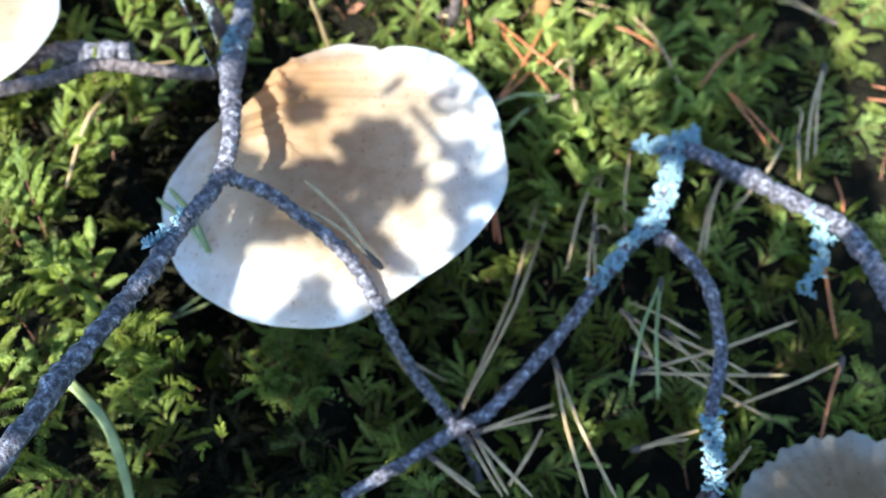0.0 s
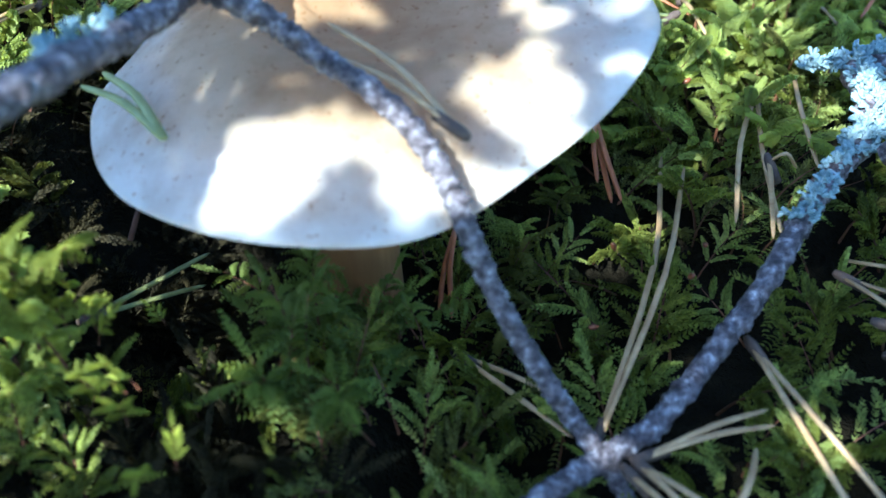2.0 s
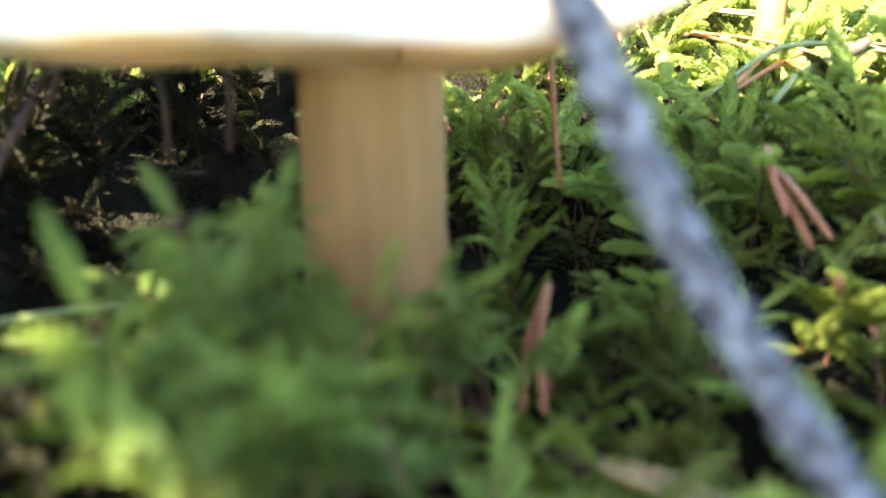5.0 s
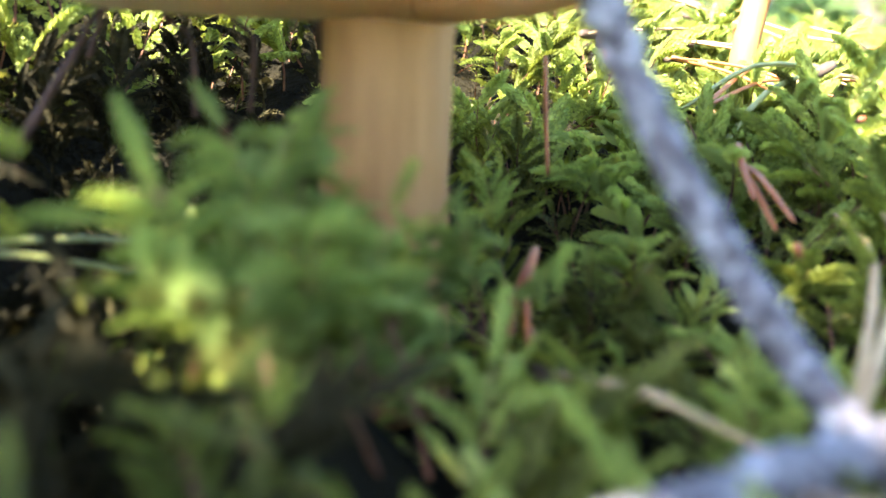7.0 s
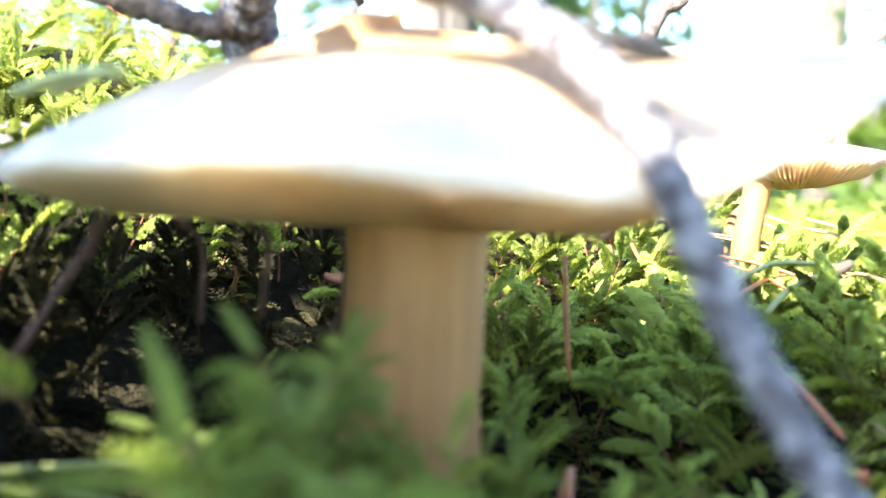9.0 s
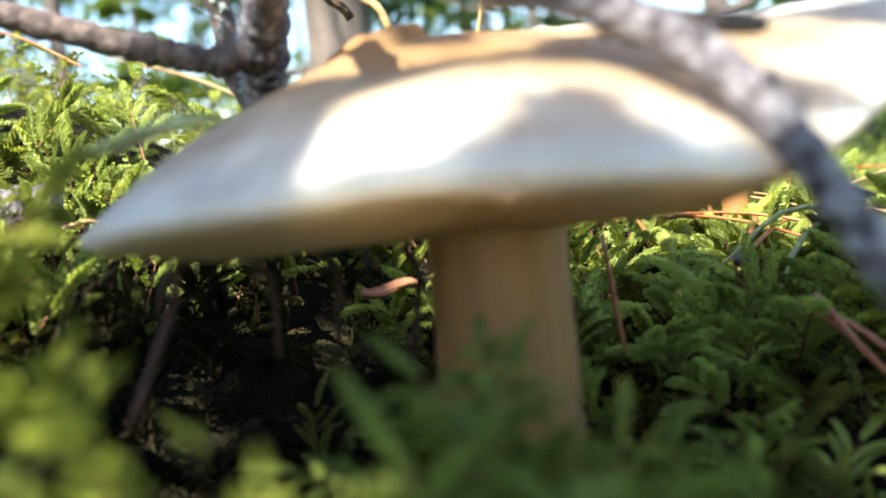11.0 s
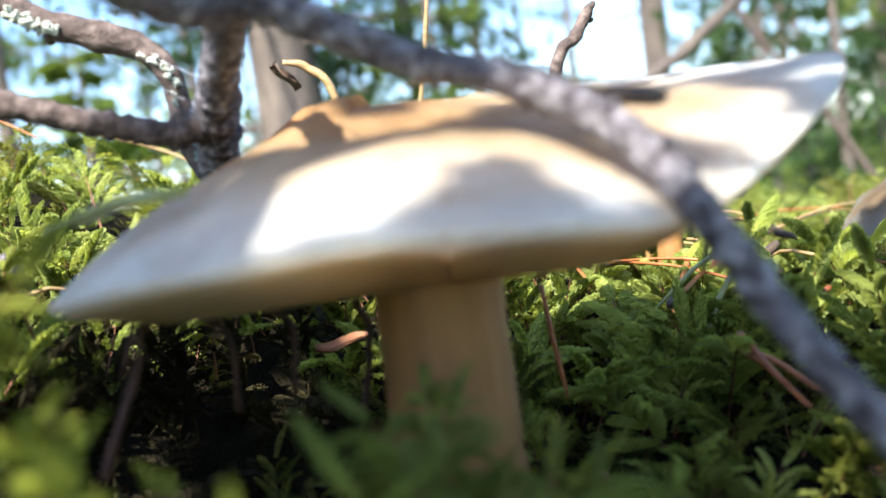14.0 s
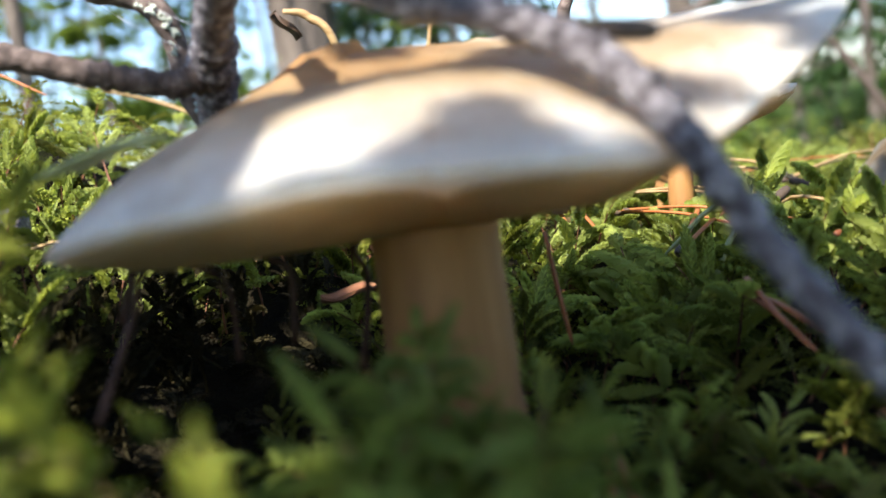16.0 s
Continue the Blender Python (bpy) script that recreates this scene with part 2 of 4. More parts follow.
def tube(points, n, seg=10, rough=0.0, knots=0.0, seed=0, origin=(0, 0, 0), flat=1.0):
    """Verts and quads of a round, uneven rod through points (x, y, z, radius)."""
    rng = np.random.default_rng(seed)
    c = glide(points, n)
    pos, rad = c[:, :3] - np.asarray(origin), np.abs(c[:, 3])
    tan = np.gradient(pos, axis=0)
    tan /= np.linalg.norm(tan, axis=1)[:, None] + 1e-12
    up = np.array([0.13, 0.21, 0.97])
    verts = []
    ring = np.linspace(0, 2 * np.pi, seg, endpoint=False)
    wave = rng.normal(0, 1, (n, seg))
    wave = (wave + np.roll(wave, 1, 1) + np.roll(wave, 1, 0)) / 3
    knot = np.zeros((n, seg))
    if knots:
        for k in rng.integers(0, n, max(1, n // 5)):
            lump = np.clip(0.35 + np.cos(ring - rng.uniform(0, 6.283)), 0, 2)
            knot += np.outer(np.exp(-((np.arange(n) - k) / rng.uniform(0.8, 2.0)) ** 2), lump) * rng.uniform(0.3, 1)
    hoop = 1 + 0.45 * rough * rng.normal(0, 1, n)
    for i in range(n):
        s = np.cross(tan[i], up)
        s /= np.linalg.norm(s) + 1e-9
        u = np.cross(s, tan[i])
        r = rad[i] * hoop[i] * (1 + rough * wave[i] + knots * knot[i])
        verts.append(pos[i] + (np.cos(ring) * r)[:, None] * s + (np.sin(ring) * r * flat)[:, None] * u)
    verts = np.vstack(verts)
    a = np.arange(n - 1)[:, None] * seg + np.arange(seg)
    b = np.arange(n - 1)[:, None] * seg + (np.arange(seg) + 1) % seg
    faces = np.stack([a, b, b + seg, a + seg], -1).reshape(-1, 4)
    # close both ends with a centre point
    m = len(verts)
    verts = np.vstack([verts, pos[0], pos[-1]])
    e0 = np.array([[m, (k + 1) % seg, k, k] for k in range(seg)])
    o = (n - 1) * seg
    e1 = np.array([[m + 1, o + k, o + (k + 1) % seg, o + (k + 1) % seg] for k in range(seg)])
    return verts, faces, e0[:, :3], e1[:, :3]


def rod(name, points, mat, n=24, seg=8, **kw):
    v, q, a, b = tube(points, n, seg, **kw)
    tri = np.vstack([q[:, [0, 1, 2]], q[:, [0, 2, 3]], a, b])
    return mesh_of(name, v, tri, mat)


# ---- the lie of the land: height of the moss tops ----
HUMPS = [  # x, y, half widths, height
    (-0.135, 0.13, 0.045, 0.09, 0.042), (-0.16, 0.34, 0.10, 0.10, 0.055), (-0.3, 0.7, 0.3, 0.35, 0.07),
    (-0.043, 0.124, 0.017, 0.016, 0.014), (0.05, 0.20, 0.03, 0.035, 0.011), (-0.009, 0.145, 0.024, 0.028, -0.012),
    (-0.074, 0.151, 0.025, 0.028, -0.020), (-0.002, 0.31, 0.035, 0.05, 0.014), (0.055, 0.30, 0.03, 0.03, 0.007),
    (-0.05, 0.28, 0.06, 0.04, 0.016), (-0.067, 0.182, 0.030, 0.026, -0.014),
    (-0.04, 0.03, 0.05, 0.04, -0.006), (0.09, 0.09, 0.03, 0.03, -0.004),
]


def moss_top(x, y):
    z = -0.0085 + 0.024 * np.tanh(np.maximum(y - 0.2, 0) / 0.5) + 0.0 * x
    for hx, hy, sx, sy, h in HUMPS:
        z = z + h * np.exp(-((x - hx) / sx) ** 2 - ((y - hy) / sy) ** 2)
    far = np.clip((np.hypot(x, y) - 0.8) / 3.0, 0, 1)
    fall = np.clip((np.hypot(x - 0.1, y) - 0.42) / 1.0, 0, 1)         # the mound falls away all round
    z = z - 0.17 * fall * fall * (3 - 2 * fall)
    return z + far * 0.05 * np.sin(x * 0.9 + 0.6) * np.sin(y * 0.7 + 1.1) + 0.002 * np.sin(x * 140 + 1) * np.sin(y * 120)


def ground_mesh():
    n = 241
    u = np.linspace(-1, 1, n)
    s = np.sinh(u * 7.2) / np.sinh(7.2) * 90
    X, Y = np.meshgrid(s - 0.02, s + 0.16)
    rng = np.random.default_rng(3)
    Z = moss_top(X, Y) - 0.020 + rng.normal(0, 1, X.shape) * 0.0012
    v = np.stack([X, Y, Z], -1).reshape(-1, 3)
    i = np.arange(n - 1)[:, None] * n + np.arange(n - 1)
    q = np.stack([i, i + 1, i + n + 1, i + n], -1).reshape(-1, 4)
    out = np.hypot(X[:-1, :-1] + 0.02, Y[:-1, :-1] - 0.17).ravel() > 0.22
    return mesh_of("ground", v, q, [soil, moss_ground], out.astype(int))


ground = tagged(part("ground", ground_mesh()), "forest litter under the moss, darkened to stand for shade", "ground", kind="structure")


# ---- moss ----
def frond(length, width, nodes, rows, bend, rng):
    """One leafy side branch along +x, drooping: triangles as n x 3 x 3, pointed leaflets on both sides and on top of a midrib."""
    tris, spine = [], []
    for i in range(nodes):
        u = (i + 0.5) / nodes
        b = np.array([length * u, 0, bend * length * (u - u * u * 1.6)])
        spine.append(b)
        size = width * (0.7 + 1.0 * u * (1.2 - u)) * rng.uniform(0.85, 1.15) * (1.0 if u < 0.7 else 1.5 * (1.1 - u) + 0.4)
        for r in range(rows if i % 2 == 0 else 2):
            side = (1, -1, 0)[r]
            a = radians(rng.uniform(30, 56)) * (side if side else rng.uniform(-0.4, 0.4))
            lift = rng.uniform(0.0, 0.35) if side else rng.uniform(0.4, 0.9)
            d = np.array([math.cos(a), math.sin(a), lift])
            d /= np.linalg.norm(d)
            w = np.array([-d[1], d[0], 0]) + np.array([0, 0, 0.4 * rng.uniform(-1, 1)])
            w *= size * 0.23 / (np.linalg.norm(w) + 1e-9)
            m, tip = b + d * size * 0.36, b + d * size + np.array([0, 0, -0.12 * size])
            tris.append((b, m + w, tip))
            tris.append((b, tip, m - w))
    for p, q in zip(spine, spine[1:]):
        tris.append((p, q, (p + q) / 2 + np.array([0, 0, -0.00018])))
    return np.array(tris)


def sleek_frond(length, width, nodes, bend, rng, droop=0.7, lacy=1.0):
    """A spindle-shaped side branch along +x: small pointed leaflets overlap like scales round a hidden midrib, up to a pointed tip."""
    tris, spine = [], []
    for i in range(nodes):
        u = (i + 0.4) / nodes
        b = np.array([length * u * 0.90, 0, bend * length * (0.9 * u - droop * u * u)])
        half = width * min(1.0, 0.5 + 1.7 * u) * (1.0 if u < 0.5 else 1.0 - 0.78 * ((u - 0.5) / 0.5) ** 1.2)
        for r in range(5):
            around = radians(-84 + 42 * r + 20 * (i % 2) + rng.uniform(-9, 9))
            out = np.array([0, math.sin(around), 0.62 * math.cos(around)])
            d = np.array([1.0, 0, 0]) + out * rng.uniform(0.55, 0.85) * lacy
            d /= np.linalg.norm(d)
            size = (half * 1.25 + 0.0004) * rng.uniform(0.85, 1.15)
            w = np.cross(d, out)
            w *= size * 0.36 / (np.linalg.norm(w) + 1e-9)
            m, tip = b + d * size * 0.42 + out * (half * 0.22 + size * 0.08), b + d * size + out * (half * 0.22 - size * 0.04)
            tris.append((b, m + w - out * size * 0.06, tip))
            tris.append((b, tip, m - w - out * size * 0.06))
        spine.append(b)
    for p, q in zip(spine, spine[1:]):
        tris.append((p, q, (p + q) / 2 + np.array([0, 0, -0.00018])))
    return np.array(tris)


def turned(tris, m):
    return tris @ np.array(m.to_3x3()).T + np.array(m.translation)


def shoot(seed, height=0.023, nodes=13, rows=3, pairs=8, width=0.00125, sleek=False, long=1.0, droop=0.7, lacy=1.0):
    """A moss shoot: an arching stem with leafy branches left and right. Returns leaf triangles and stem triangles."""
    rng = np.random.default_rng(seed)
    lean = rng.uniform(0.15, 0.5)
    def at(u):
        return Vector((lean * height * u * u, 0, height * (u - 0.12 * u * u)))
    leaves, stem = [], []
    ring = [Vector((math.cos(a), math.sin(a), 0)) * 0.0004 for a in (0, 2.1, 4.2)]
    for i in range(4):
        a, b = at(i / 4), at((i + 1) / 4)
        ra, rb = 1 - 0.18 * i, 1 - 0.18 * (i + 1)
        for k in range(3):
            p, q = ring[k], ring[(k + 1) % 3]
            stem += [(a + p * ra, a + q * ra, b + q * rb), (a + p * ra, b + q * rb, b + p * rb)]
    for i in range(pairs):
        u = 0.36 + 0.60 * i / pairs
        for side in (1, -1):
            length = height * rng.uniform(0.30, 0.52) * (1.15 - 0.55 * (i / pairs))
            f = sleek_frond(length * 1.1 * long, width, nodes, rng.uniform(0.2, 0.6) / long, rng, droop, lacy) if sleek else frond(length, width, nodes, rows, rng.uniform(0.1, 0.5), rng)
            yaw = side * radians(rng.uniform(45, 80)) + radians(rng.uniform(-12, 12))
            m = Matrix.Translation(at(u)) @ Euler((rng.uniform(-0.4, 0.4), -(rng.uniform(0.15, 0.95) if sleek else rng.uniform(0.0, 0.6)), yaw)).to_matrix().to_4x4()
            leaves.append(turned(f, m))
    f = sleek_frond(height * 0.45, width * 1.1, nodes, 0.2, rng) if sleek else frond(height * 0.36, width * 1.05, nodes, rows, 0.2, rng)
    leaves.append(turned(f, Matrix.Translation(at(0.97)) @ Euler((0, -rng.uniform(0.3, 0.9), rng.uniform(-0.2, 0.2))).to_matrix().to_4x4()))
    return np.vstack(leaves), np.array([[list(v) for v in t] for t in stem]), leaves


CAP_AT = (-0.034, 0.169)


def carpet(name, label, spots, variants, mats, share):
    """All moss shoots of a stretch as one mesh. spots: x, y, z, turn, lean, size."""
    rng = np.random.default_rng(11)
    V, I = [], []
    for x, y, z, turn, lean, side, size in spots:
        leaf, stem = variants[rng.integers(len(variants))][:2]
        m = Matrix.Translation((x, y, z)) @ Euler((side, lean, turn)).to_matrix().to_4x4() @ Matrix.Diagonal((size, size, size, 1))
        k = rng.choice(3, p=share)
        V.append(turned(leaf.reshape(-1, 3), m))
        I.append(np.full(len(leaf), k))
        V.append(turned(stem.reshape(-1, 3), m))
        I.append(np.full(len(stem), 3))
    v = np.vstack(V)
    f = np.arange(len(v)).reshape(-1, 3)
    return tagged(new(name, mesh_of(name, v, f, mats, np.concatenate(I), False)), label, "moss", kind="stuff")


def free_height(x, y):
    """Room above the ground for moss: under the mushroom cap and near the lens it stays low."""
    d = math.hypot(x - CAP_AT[0], y - CAP_AT[1])
    return 0.75 if d < 0.05 else 1.0


def spread(x0, x1, y0, y1, step, seed, hole=None, grow=1.0):
    rng = np.random.default_rng(seed)
    out = []
    for x in np.arange(x0, x1, step):
        for y in np.arange(y0, y1, step):
            px, py = x + rng.uniform(-0.5, 0.5) * step, y + rng.uniform(-0.5, 0.5) * step
            if hole and hole[0] < px < hole[1] and hole[2] < py < hole[3]:
                continue
            if math.hypot(px - CAP_AT[0] + 0.0034, py - CAP_AT[1] + 0.0068) < 0.0085:
                continue
            if math.hypot((px + 0.074) / 0.025, (py - 0.152) / 0.028) < rng.uniform(0.75, 1.1) and rng.random() < 0.93:
                continue        # bare hollow beside the stem
            if math.hypot((px + 0.067) / 0.028, (py - 0.190) / 0.035) < rng.uniform(0.8, 1.05) and rng.random() < 0.96:
                continue        # its far end under the cap
            size = rng.uniform(0.75, 1.15) * grow * free_height(px, py)
            z = float(moss_top(px, py)) - 0.0205 * size + rng.uniform(-0.006, 0.002) * grow
            out.append((px, py, z, rng.uniform(0, 6.283), rng.normal(0.1, 0.25), rng.normal(0, 0.25), size))
    return out


near_kinds = [shoot(s, nodes=10, rows=3, pairs=6, width=0.0015) for s in range(2)] + [shoot(20 + s, nodes=10, pairs=5, width=0.0010, sleek=True) for s in range(8)]
patch_kinds = [shoot(60 + s, 0.025, nodes=13, pairs=3, width=0.0016, sleek=True, long=1.3) for s in range(10)]
mid_kinds = [shoot(40 + s, nodes=7, rows=2, pairs=5, width=0.0022) for s in range(6)]
moss_mats = [moss_leaf, moss_tip, moss_old, moss_stem]
NEAR = (-0.15, 0.13, 0.055, 0.30)
LAWN = spread(*NEAR, 0.0077, 1)


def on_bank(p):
    """Moss on the bank round the hollow, mostly dead, its colour darkened to stand for shade."""
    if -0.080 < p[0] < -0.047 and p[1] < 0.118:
        return True         # its near side, given the same colour in place of shade
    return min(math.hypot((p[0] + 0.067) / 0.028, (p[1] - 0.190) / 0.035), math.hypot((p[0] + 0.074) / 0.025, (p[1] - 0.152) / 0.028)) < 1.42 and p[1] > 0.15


def sun_toned(p):
    """Places where lighter leaves put the sunlight into the moss colour."""
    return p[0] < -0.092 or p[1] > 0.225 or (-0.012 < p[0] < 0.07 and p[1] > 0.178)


rng_g = np.random.default_rng(23)
carpet("moss_carpet", "green feathery forest moss around the mushrooms", [p for p in LAWN if not on_bank(p) and not sun_toned(p) and (p[0] < -0.01 or rng_g.random() < 0.66)], near_kinds, moss_mats, (0.46, 0.34, 0.20))
# share of pale leaves raised so the colour itself carries the sunlight
carpet("moss_patch", "moss patches with sunlight put into their yellow-green colour", [p for p in spread(*NEAR, 0.0108, 14, None, 0.98) if not on_bank(p) and sun_toned(p)], patch_kinds, moss_mats, (0.22, 0.72, 0.06))
# low fill of old moss; its dark colour paints the shade between shoots
carpet("moss_underlayer", "old moss below the shoots, darkened to stand for shaded gaps", [(x, y, z - 0.006, a, b, c, q * 0.8) for x, y, z, a, b, c, q in LAWN if not on_bank((x, y)) and sun_toned((x, y))],
       near_kinds[:2], [moss_old, moss_leaf, shaded_dead_moss, moss_stem], (0.5, 0.2, 0.3))
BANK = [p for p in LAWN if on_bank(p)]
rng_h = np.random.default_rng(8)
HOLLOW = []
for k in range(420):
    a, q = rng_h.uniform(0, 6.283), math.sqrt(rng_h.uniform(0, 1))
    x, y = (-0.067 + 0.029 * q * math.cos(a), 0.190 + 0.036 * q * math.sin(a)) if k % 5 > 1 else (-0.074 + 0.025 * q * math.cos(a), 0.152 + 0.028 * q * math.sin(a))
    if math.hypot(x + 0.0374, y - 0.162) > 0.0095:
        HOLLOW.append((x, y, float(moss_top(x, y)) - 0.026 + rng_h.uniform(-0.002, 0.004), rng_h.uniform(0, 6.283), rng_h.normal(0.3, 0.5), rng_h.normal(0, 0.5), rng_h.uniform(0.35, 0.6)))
carpet("shaded_dead_moss", "dead moss and litter in the hollow, shade put into its colour", HOLLOW, mid_kinds, [shaded_dead_moss, shaded_dead_moss, moss_old, shaded_dead_moss], (0.6, 0.37, 0.03))
carpet("moss_bank", "half-dead moss on the bank of the hollow, darkened to stand for shade", BANK, near_kinds, [shaded_dead_moss, moss_old, shaded_dead_moss, shaded_dead_moss], (0.6, 0.2, 0.2))
carpet("moss_carpet_outer", "green moss spreading over the forest floor",
       spread(-0.45, 0.45, -0.12, 0.8, 0.019, 2, NEAR, 1.25), mid_kinds, moss_mats, (0.6, 0.25, 0.15))
carpet("moss_carpet_distant", "low green moss on the forest floor",
       spread(-2.6, 2.6, -0.6, 4.5, 0.13, 4, (-0.45, 0.45, -0.12, 0.8), 4.2), mid_kinds, moss_mats, (0.6, 0.25, 0.15))


# ---- mushrooms ----
def harmonic(c, a):
    return c[0] + sum(c[2 * k - 1] * np.cos(k * a) + c[2 * k] * np.sin(k * a) for k in range(1, (len(c) - 1) // 2 + 1))


def mushroom(name, label, centre, base_z, stem_r, rim_r, rim_z, top_z, dip, hump, gills, seed, notch=None, lean=(0, 0), under=0.010, torn=None, tear=None, tone=(1, 1, 1), frill=0.0):
    """rim_r, rim_z: the rim's distance and height round the cap, as harmonics in metres."""
    rng = np.random.default_rng(seed)
    cx, cy = centre
    t = thing(name, (cx, cy, base_z), label, "mushroom", "mushrooms in the moss")
    na, nr = (288, 60) if tear else (144, 34)
    ang = np.linspace(0, 2 * np.pi, na, endpoint=False)
    R, Z = harmonic(rim_r, ang), harmonic(rim_z, ang)
    wav = sum(rng.normal(0, 1) * np.cos(k * ang + rng.uniform(0, 6)) for k in (6, 8, 11, 15)) * 0.00016
    R, Z = R + wav * 1.5, Z + wav
    crimp = frill * sum(rng.normal(0, 1) * np.cos(k * ang + rng.uniform(0, 6)) for k in (13, 19, 27, 38))
    R, Z = R + crimp, Z + crimp * 0.8
    if notch:
        for na_, wide, deep, up in notch:
            g = np.exp(-(((ang - na_ + np.pi) % (2 * np.pi) - np.pi) / wide) ** 2)
            R, Z = R * (1 - deep * g), Z + up * g
    u = np.linspace(0, 1, nr) ** 0.85
    def upper(s, k):
        body = top_z - dip * np.exp(-(s / 0.25) ** 2)
        f = s ** (2.3 + 0.7 * math.exp(-((ang[k] - 3.0) / 0.6) ** 2) if tear else 2.3)
        z = (1 - f) * (body + hump * (s * (1 - s) * 4) ** 1.5 * (0.6 + 0.4 * np.cos(ang[k] + 2.0))) + f * Z[k]
        if tear:        # a flap stands up on one side of a tear
            ax, ay, bx, by, high, reach = tear
            x, y, ln = cx + R[k] * s * math.cos(ang[k]) - ax, cy + R[k] * s * math.sin(ang[k]) - ay, math.hypot(bx - ax, by - ay)
            q = (x * (bx - ax) + y * (by - ay)) / ln ** 2
            d = ((bx - ax) * y - (by - ay) * x) / ln + 0.0026 * math.sin(q * 15) + 0.0016 * math.sin(q * 37) + 0.0007 * math.sin(q * 83)
            up = min(1, max(0, d / 0.0016 + 0.5))
            along = min(1, max(0, (q - 0.05) / 0.45)) * min(1, max(0, (1.2 - q) / 0.45))
            along *= along * (3 - 2 * along)
            z += along * high * (up * math.exp(-max(d, 0) / reach) + (1 - up) * (0.85 * math.exp(d / 0.026) - 0.25 * math.exp(d / 0.003)))
        return z
    keel = np.mean(Z) - under + 0.003         # height of the flesh where it meets the stem
    def flesh(s, k):
        low = Z[k] - 0.0012 + (keel - Z[k]) * (1 - s) ** 0.85
        return max(0.0, upper(s, k) - 0.0012 - low)
    top, low = np.zeros((nr, na, 3)), np.zeros((nr, na, 3))
    for i, s in enumerate(u):
        for k in range(na):
            r = R[k] * s
            x, y = r * math.cos(ang[k]), r * math.sin(ang[k])
            z = upper(s, k)
            thick = 0.0012 - 0.0003 * s ** 6 + flesh(s, k)
            top[i, k] = (x, y, z - base_z)
            low[i, k] = (x * 0.985, y * 0.985, z - thick - base_z)
    # roll the rim over
    edge = (top[-1] + low[-1]) / 2 * np.array([1.006, 1.006, 1])
    rows = np.concatenate([top, edge[None], low[::-1]])
    v = rows.reshape(-1, 3)
    n = len(rows)
    i = np.arange(n - 1)[:, None] * na + np.arange(na)
    j = np.arange(n - 1)[:, None] * na + (np.arange(na) + 1) % na
    q = np.stack([i, i + na, j + na, j], -1).reshape(-1, 4)
    skin = cap_material("cap_skin_" + name, (0, 0, top_z - base_z), float(np.mean(R)), torn, tone)
    cap = part("cap", mesh_of("cap", v, q, skin), t, "cream white cap with a tan centre and wavy rim")
    # gills
    for g in range(gills):
        a = g * 2 * np.pi / gills
        k = int(round(a / (2 * np.pi) * na)) % na
        start = 0.16 if g % 2 == 0 else (0.55 if g % 4 == 1 else 0.34)
        gv, gf, steps, w = [], [], 9, 0.00024
        for s in np.linspace(start, 0.97, steps):
            r = R[k] * s
            z = upper(s, k) - 0.0012 - flesh(s, k) - base_z
            deep = 0.0022 * min(1, (1.0 - s) * 4.0) * min(1, (s - start) * 8 + 0.45)
            for off in (-w, w):
                x, y = r * math.cos(a) - off * math.sin(a), r * math.sin(a) + off * math.cos(a)
                gv += [(x, y, z + 0.0004), (x * 0.995, y * 0.995, z - deep)]
        for m in range(steps - 1):
            b, c = 4 * m, 4 * m + 4
            gf += [(b, c, c + 1, b + 1), (b + 2, b + 3, c + 3, c + 2), (b + 1, c + 1, c + 3, b + 3)]
        part("gill", mesh_of("gill", gv, gf, gill_mat, None, False), cap)
    h = top_z - base_z
    pts = [(lean[0], lean[1], -0.012, stem_r * 1.12), (lean[0], lean[1], 0.2 * h, stem_r * 1.02),
           (lean[0] * 0.9, lean[1] * 0.9, 0.5 * h, stem_r * 0.97), (lean[0] * 0.8, lean[1] * 0.8, 0.72 * h, stem_r * 1.02), (lean[0] * 0.7, lean[1] * 0.7, 0.88 * h, stem_r * 1.3)]
    part("stem", rod("stem", pts, stem_mat, 36, 44, rough=0.012, seed=seed), t, "fibrous tan stem")
    return t


mushroom("mushroom", "large cream mushroom with a wavy cap under dead twigs", (-0.034, 0.169), -0.018, 0.0083,
         [m / 1000 for m in (44.86, 2.73, -4.85, 3.48, 4.38, -0.24, -0.44, 1.66, -0.4, -1.18, 0.09, -0.51, -0.78)],
         [m / 1000 for m in (34.52, 6.41, 7.83, -0.66, 0.88, 2.24, -0.17, -0.31, -1.02, 0.25, -0.56, -0.29, 0.27)],
         0.0390, 0.0032, 0.0008, 240, 5, [(1.18, 0.03, 0.05, 0.0)], (-0.0034, -0.0068), 0.0155, ((-0.012, 0.024, 0.060), 0.030), (-0.0440, 0.1640, -0.0455, 0.2050, 0.0072, 0.014))
mushroom("mushroom", "pale mushroom with open gills beyond the dead twig", (0.0475, 0.268), 0.0, 0.0030,
         (0.0168, 0.0008, 0.0006, 0.0012, -0.001), (0.0280, 0.0008, -0.0016, 0.0008, 0.0003), 0.0315, 0.0012, 0.0008, 72, 8, None, (-0.0115, -0.002), 0.0070, frill=0.00018)
mushroom("mushroom", "pale brown mushroom beyond the moss", (0.0530, 0.325), 0.006, 0.0035,
         (0.0150, 0.001, 0.001, 0.001, -0.001), (0.0300, 0.0010, -0.0010, 0.0005, 0.0), 0.0375, 0.0012, 0.001, 0, 12, tone=(0.75, 0.66, 0.56))
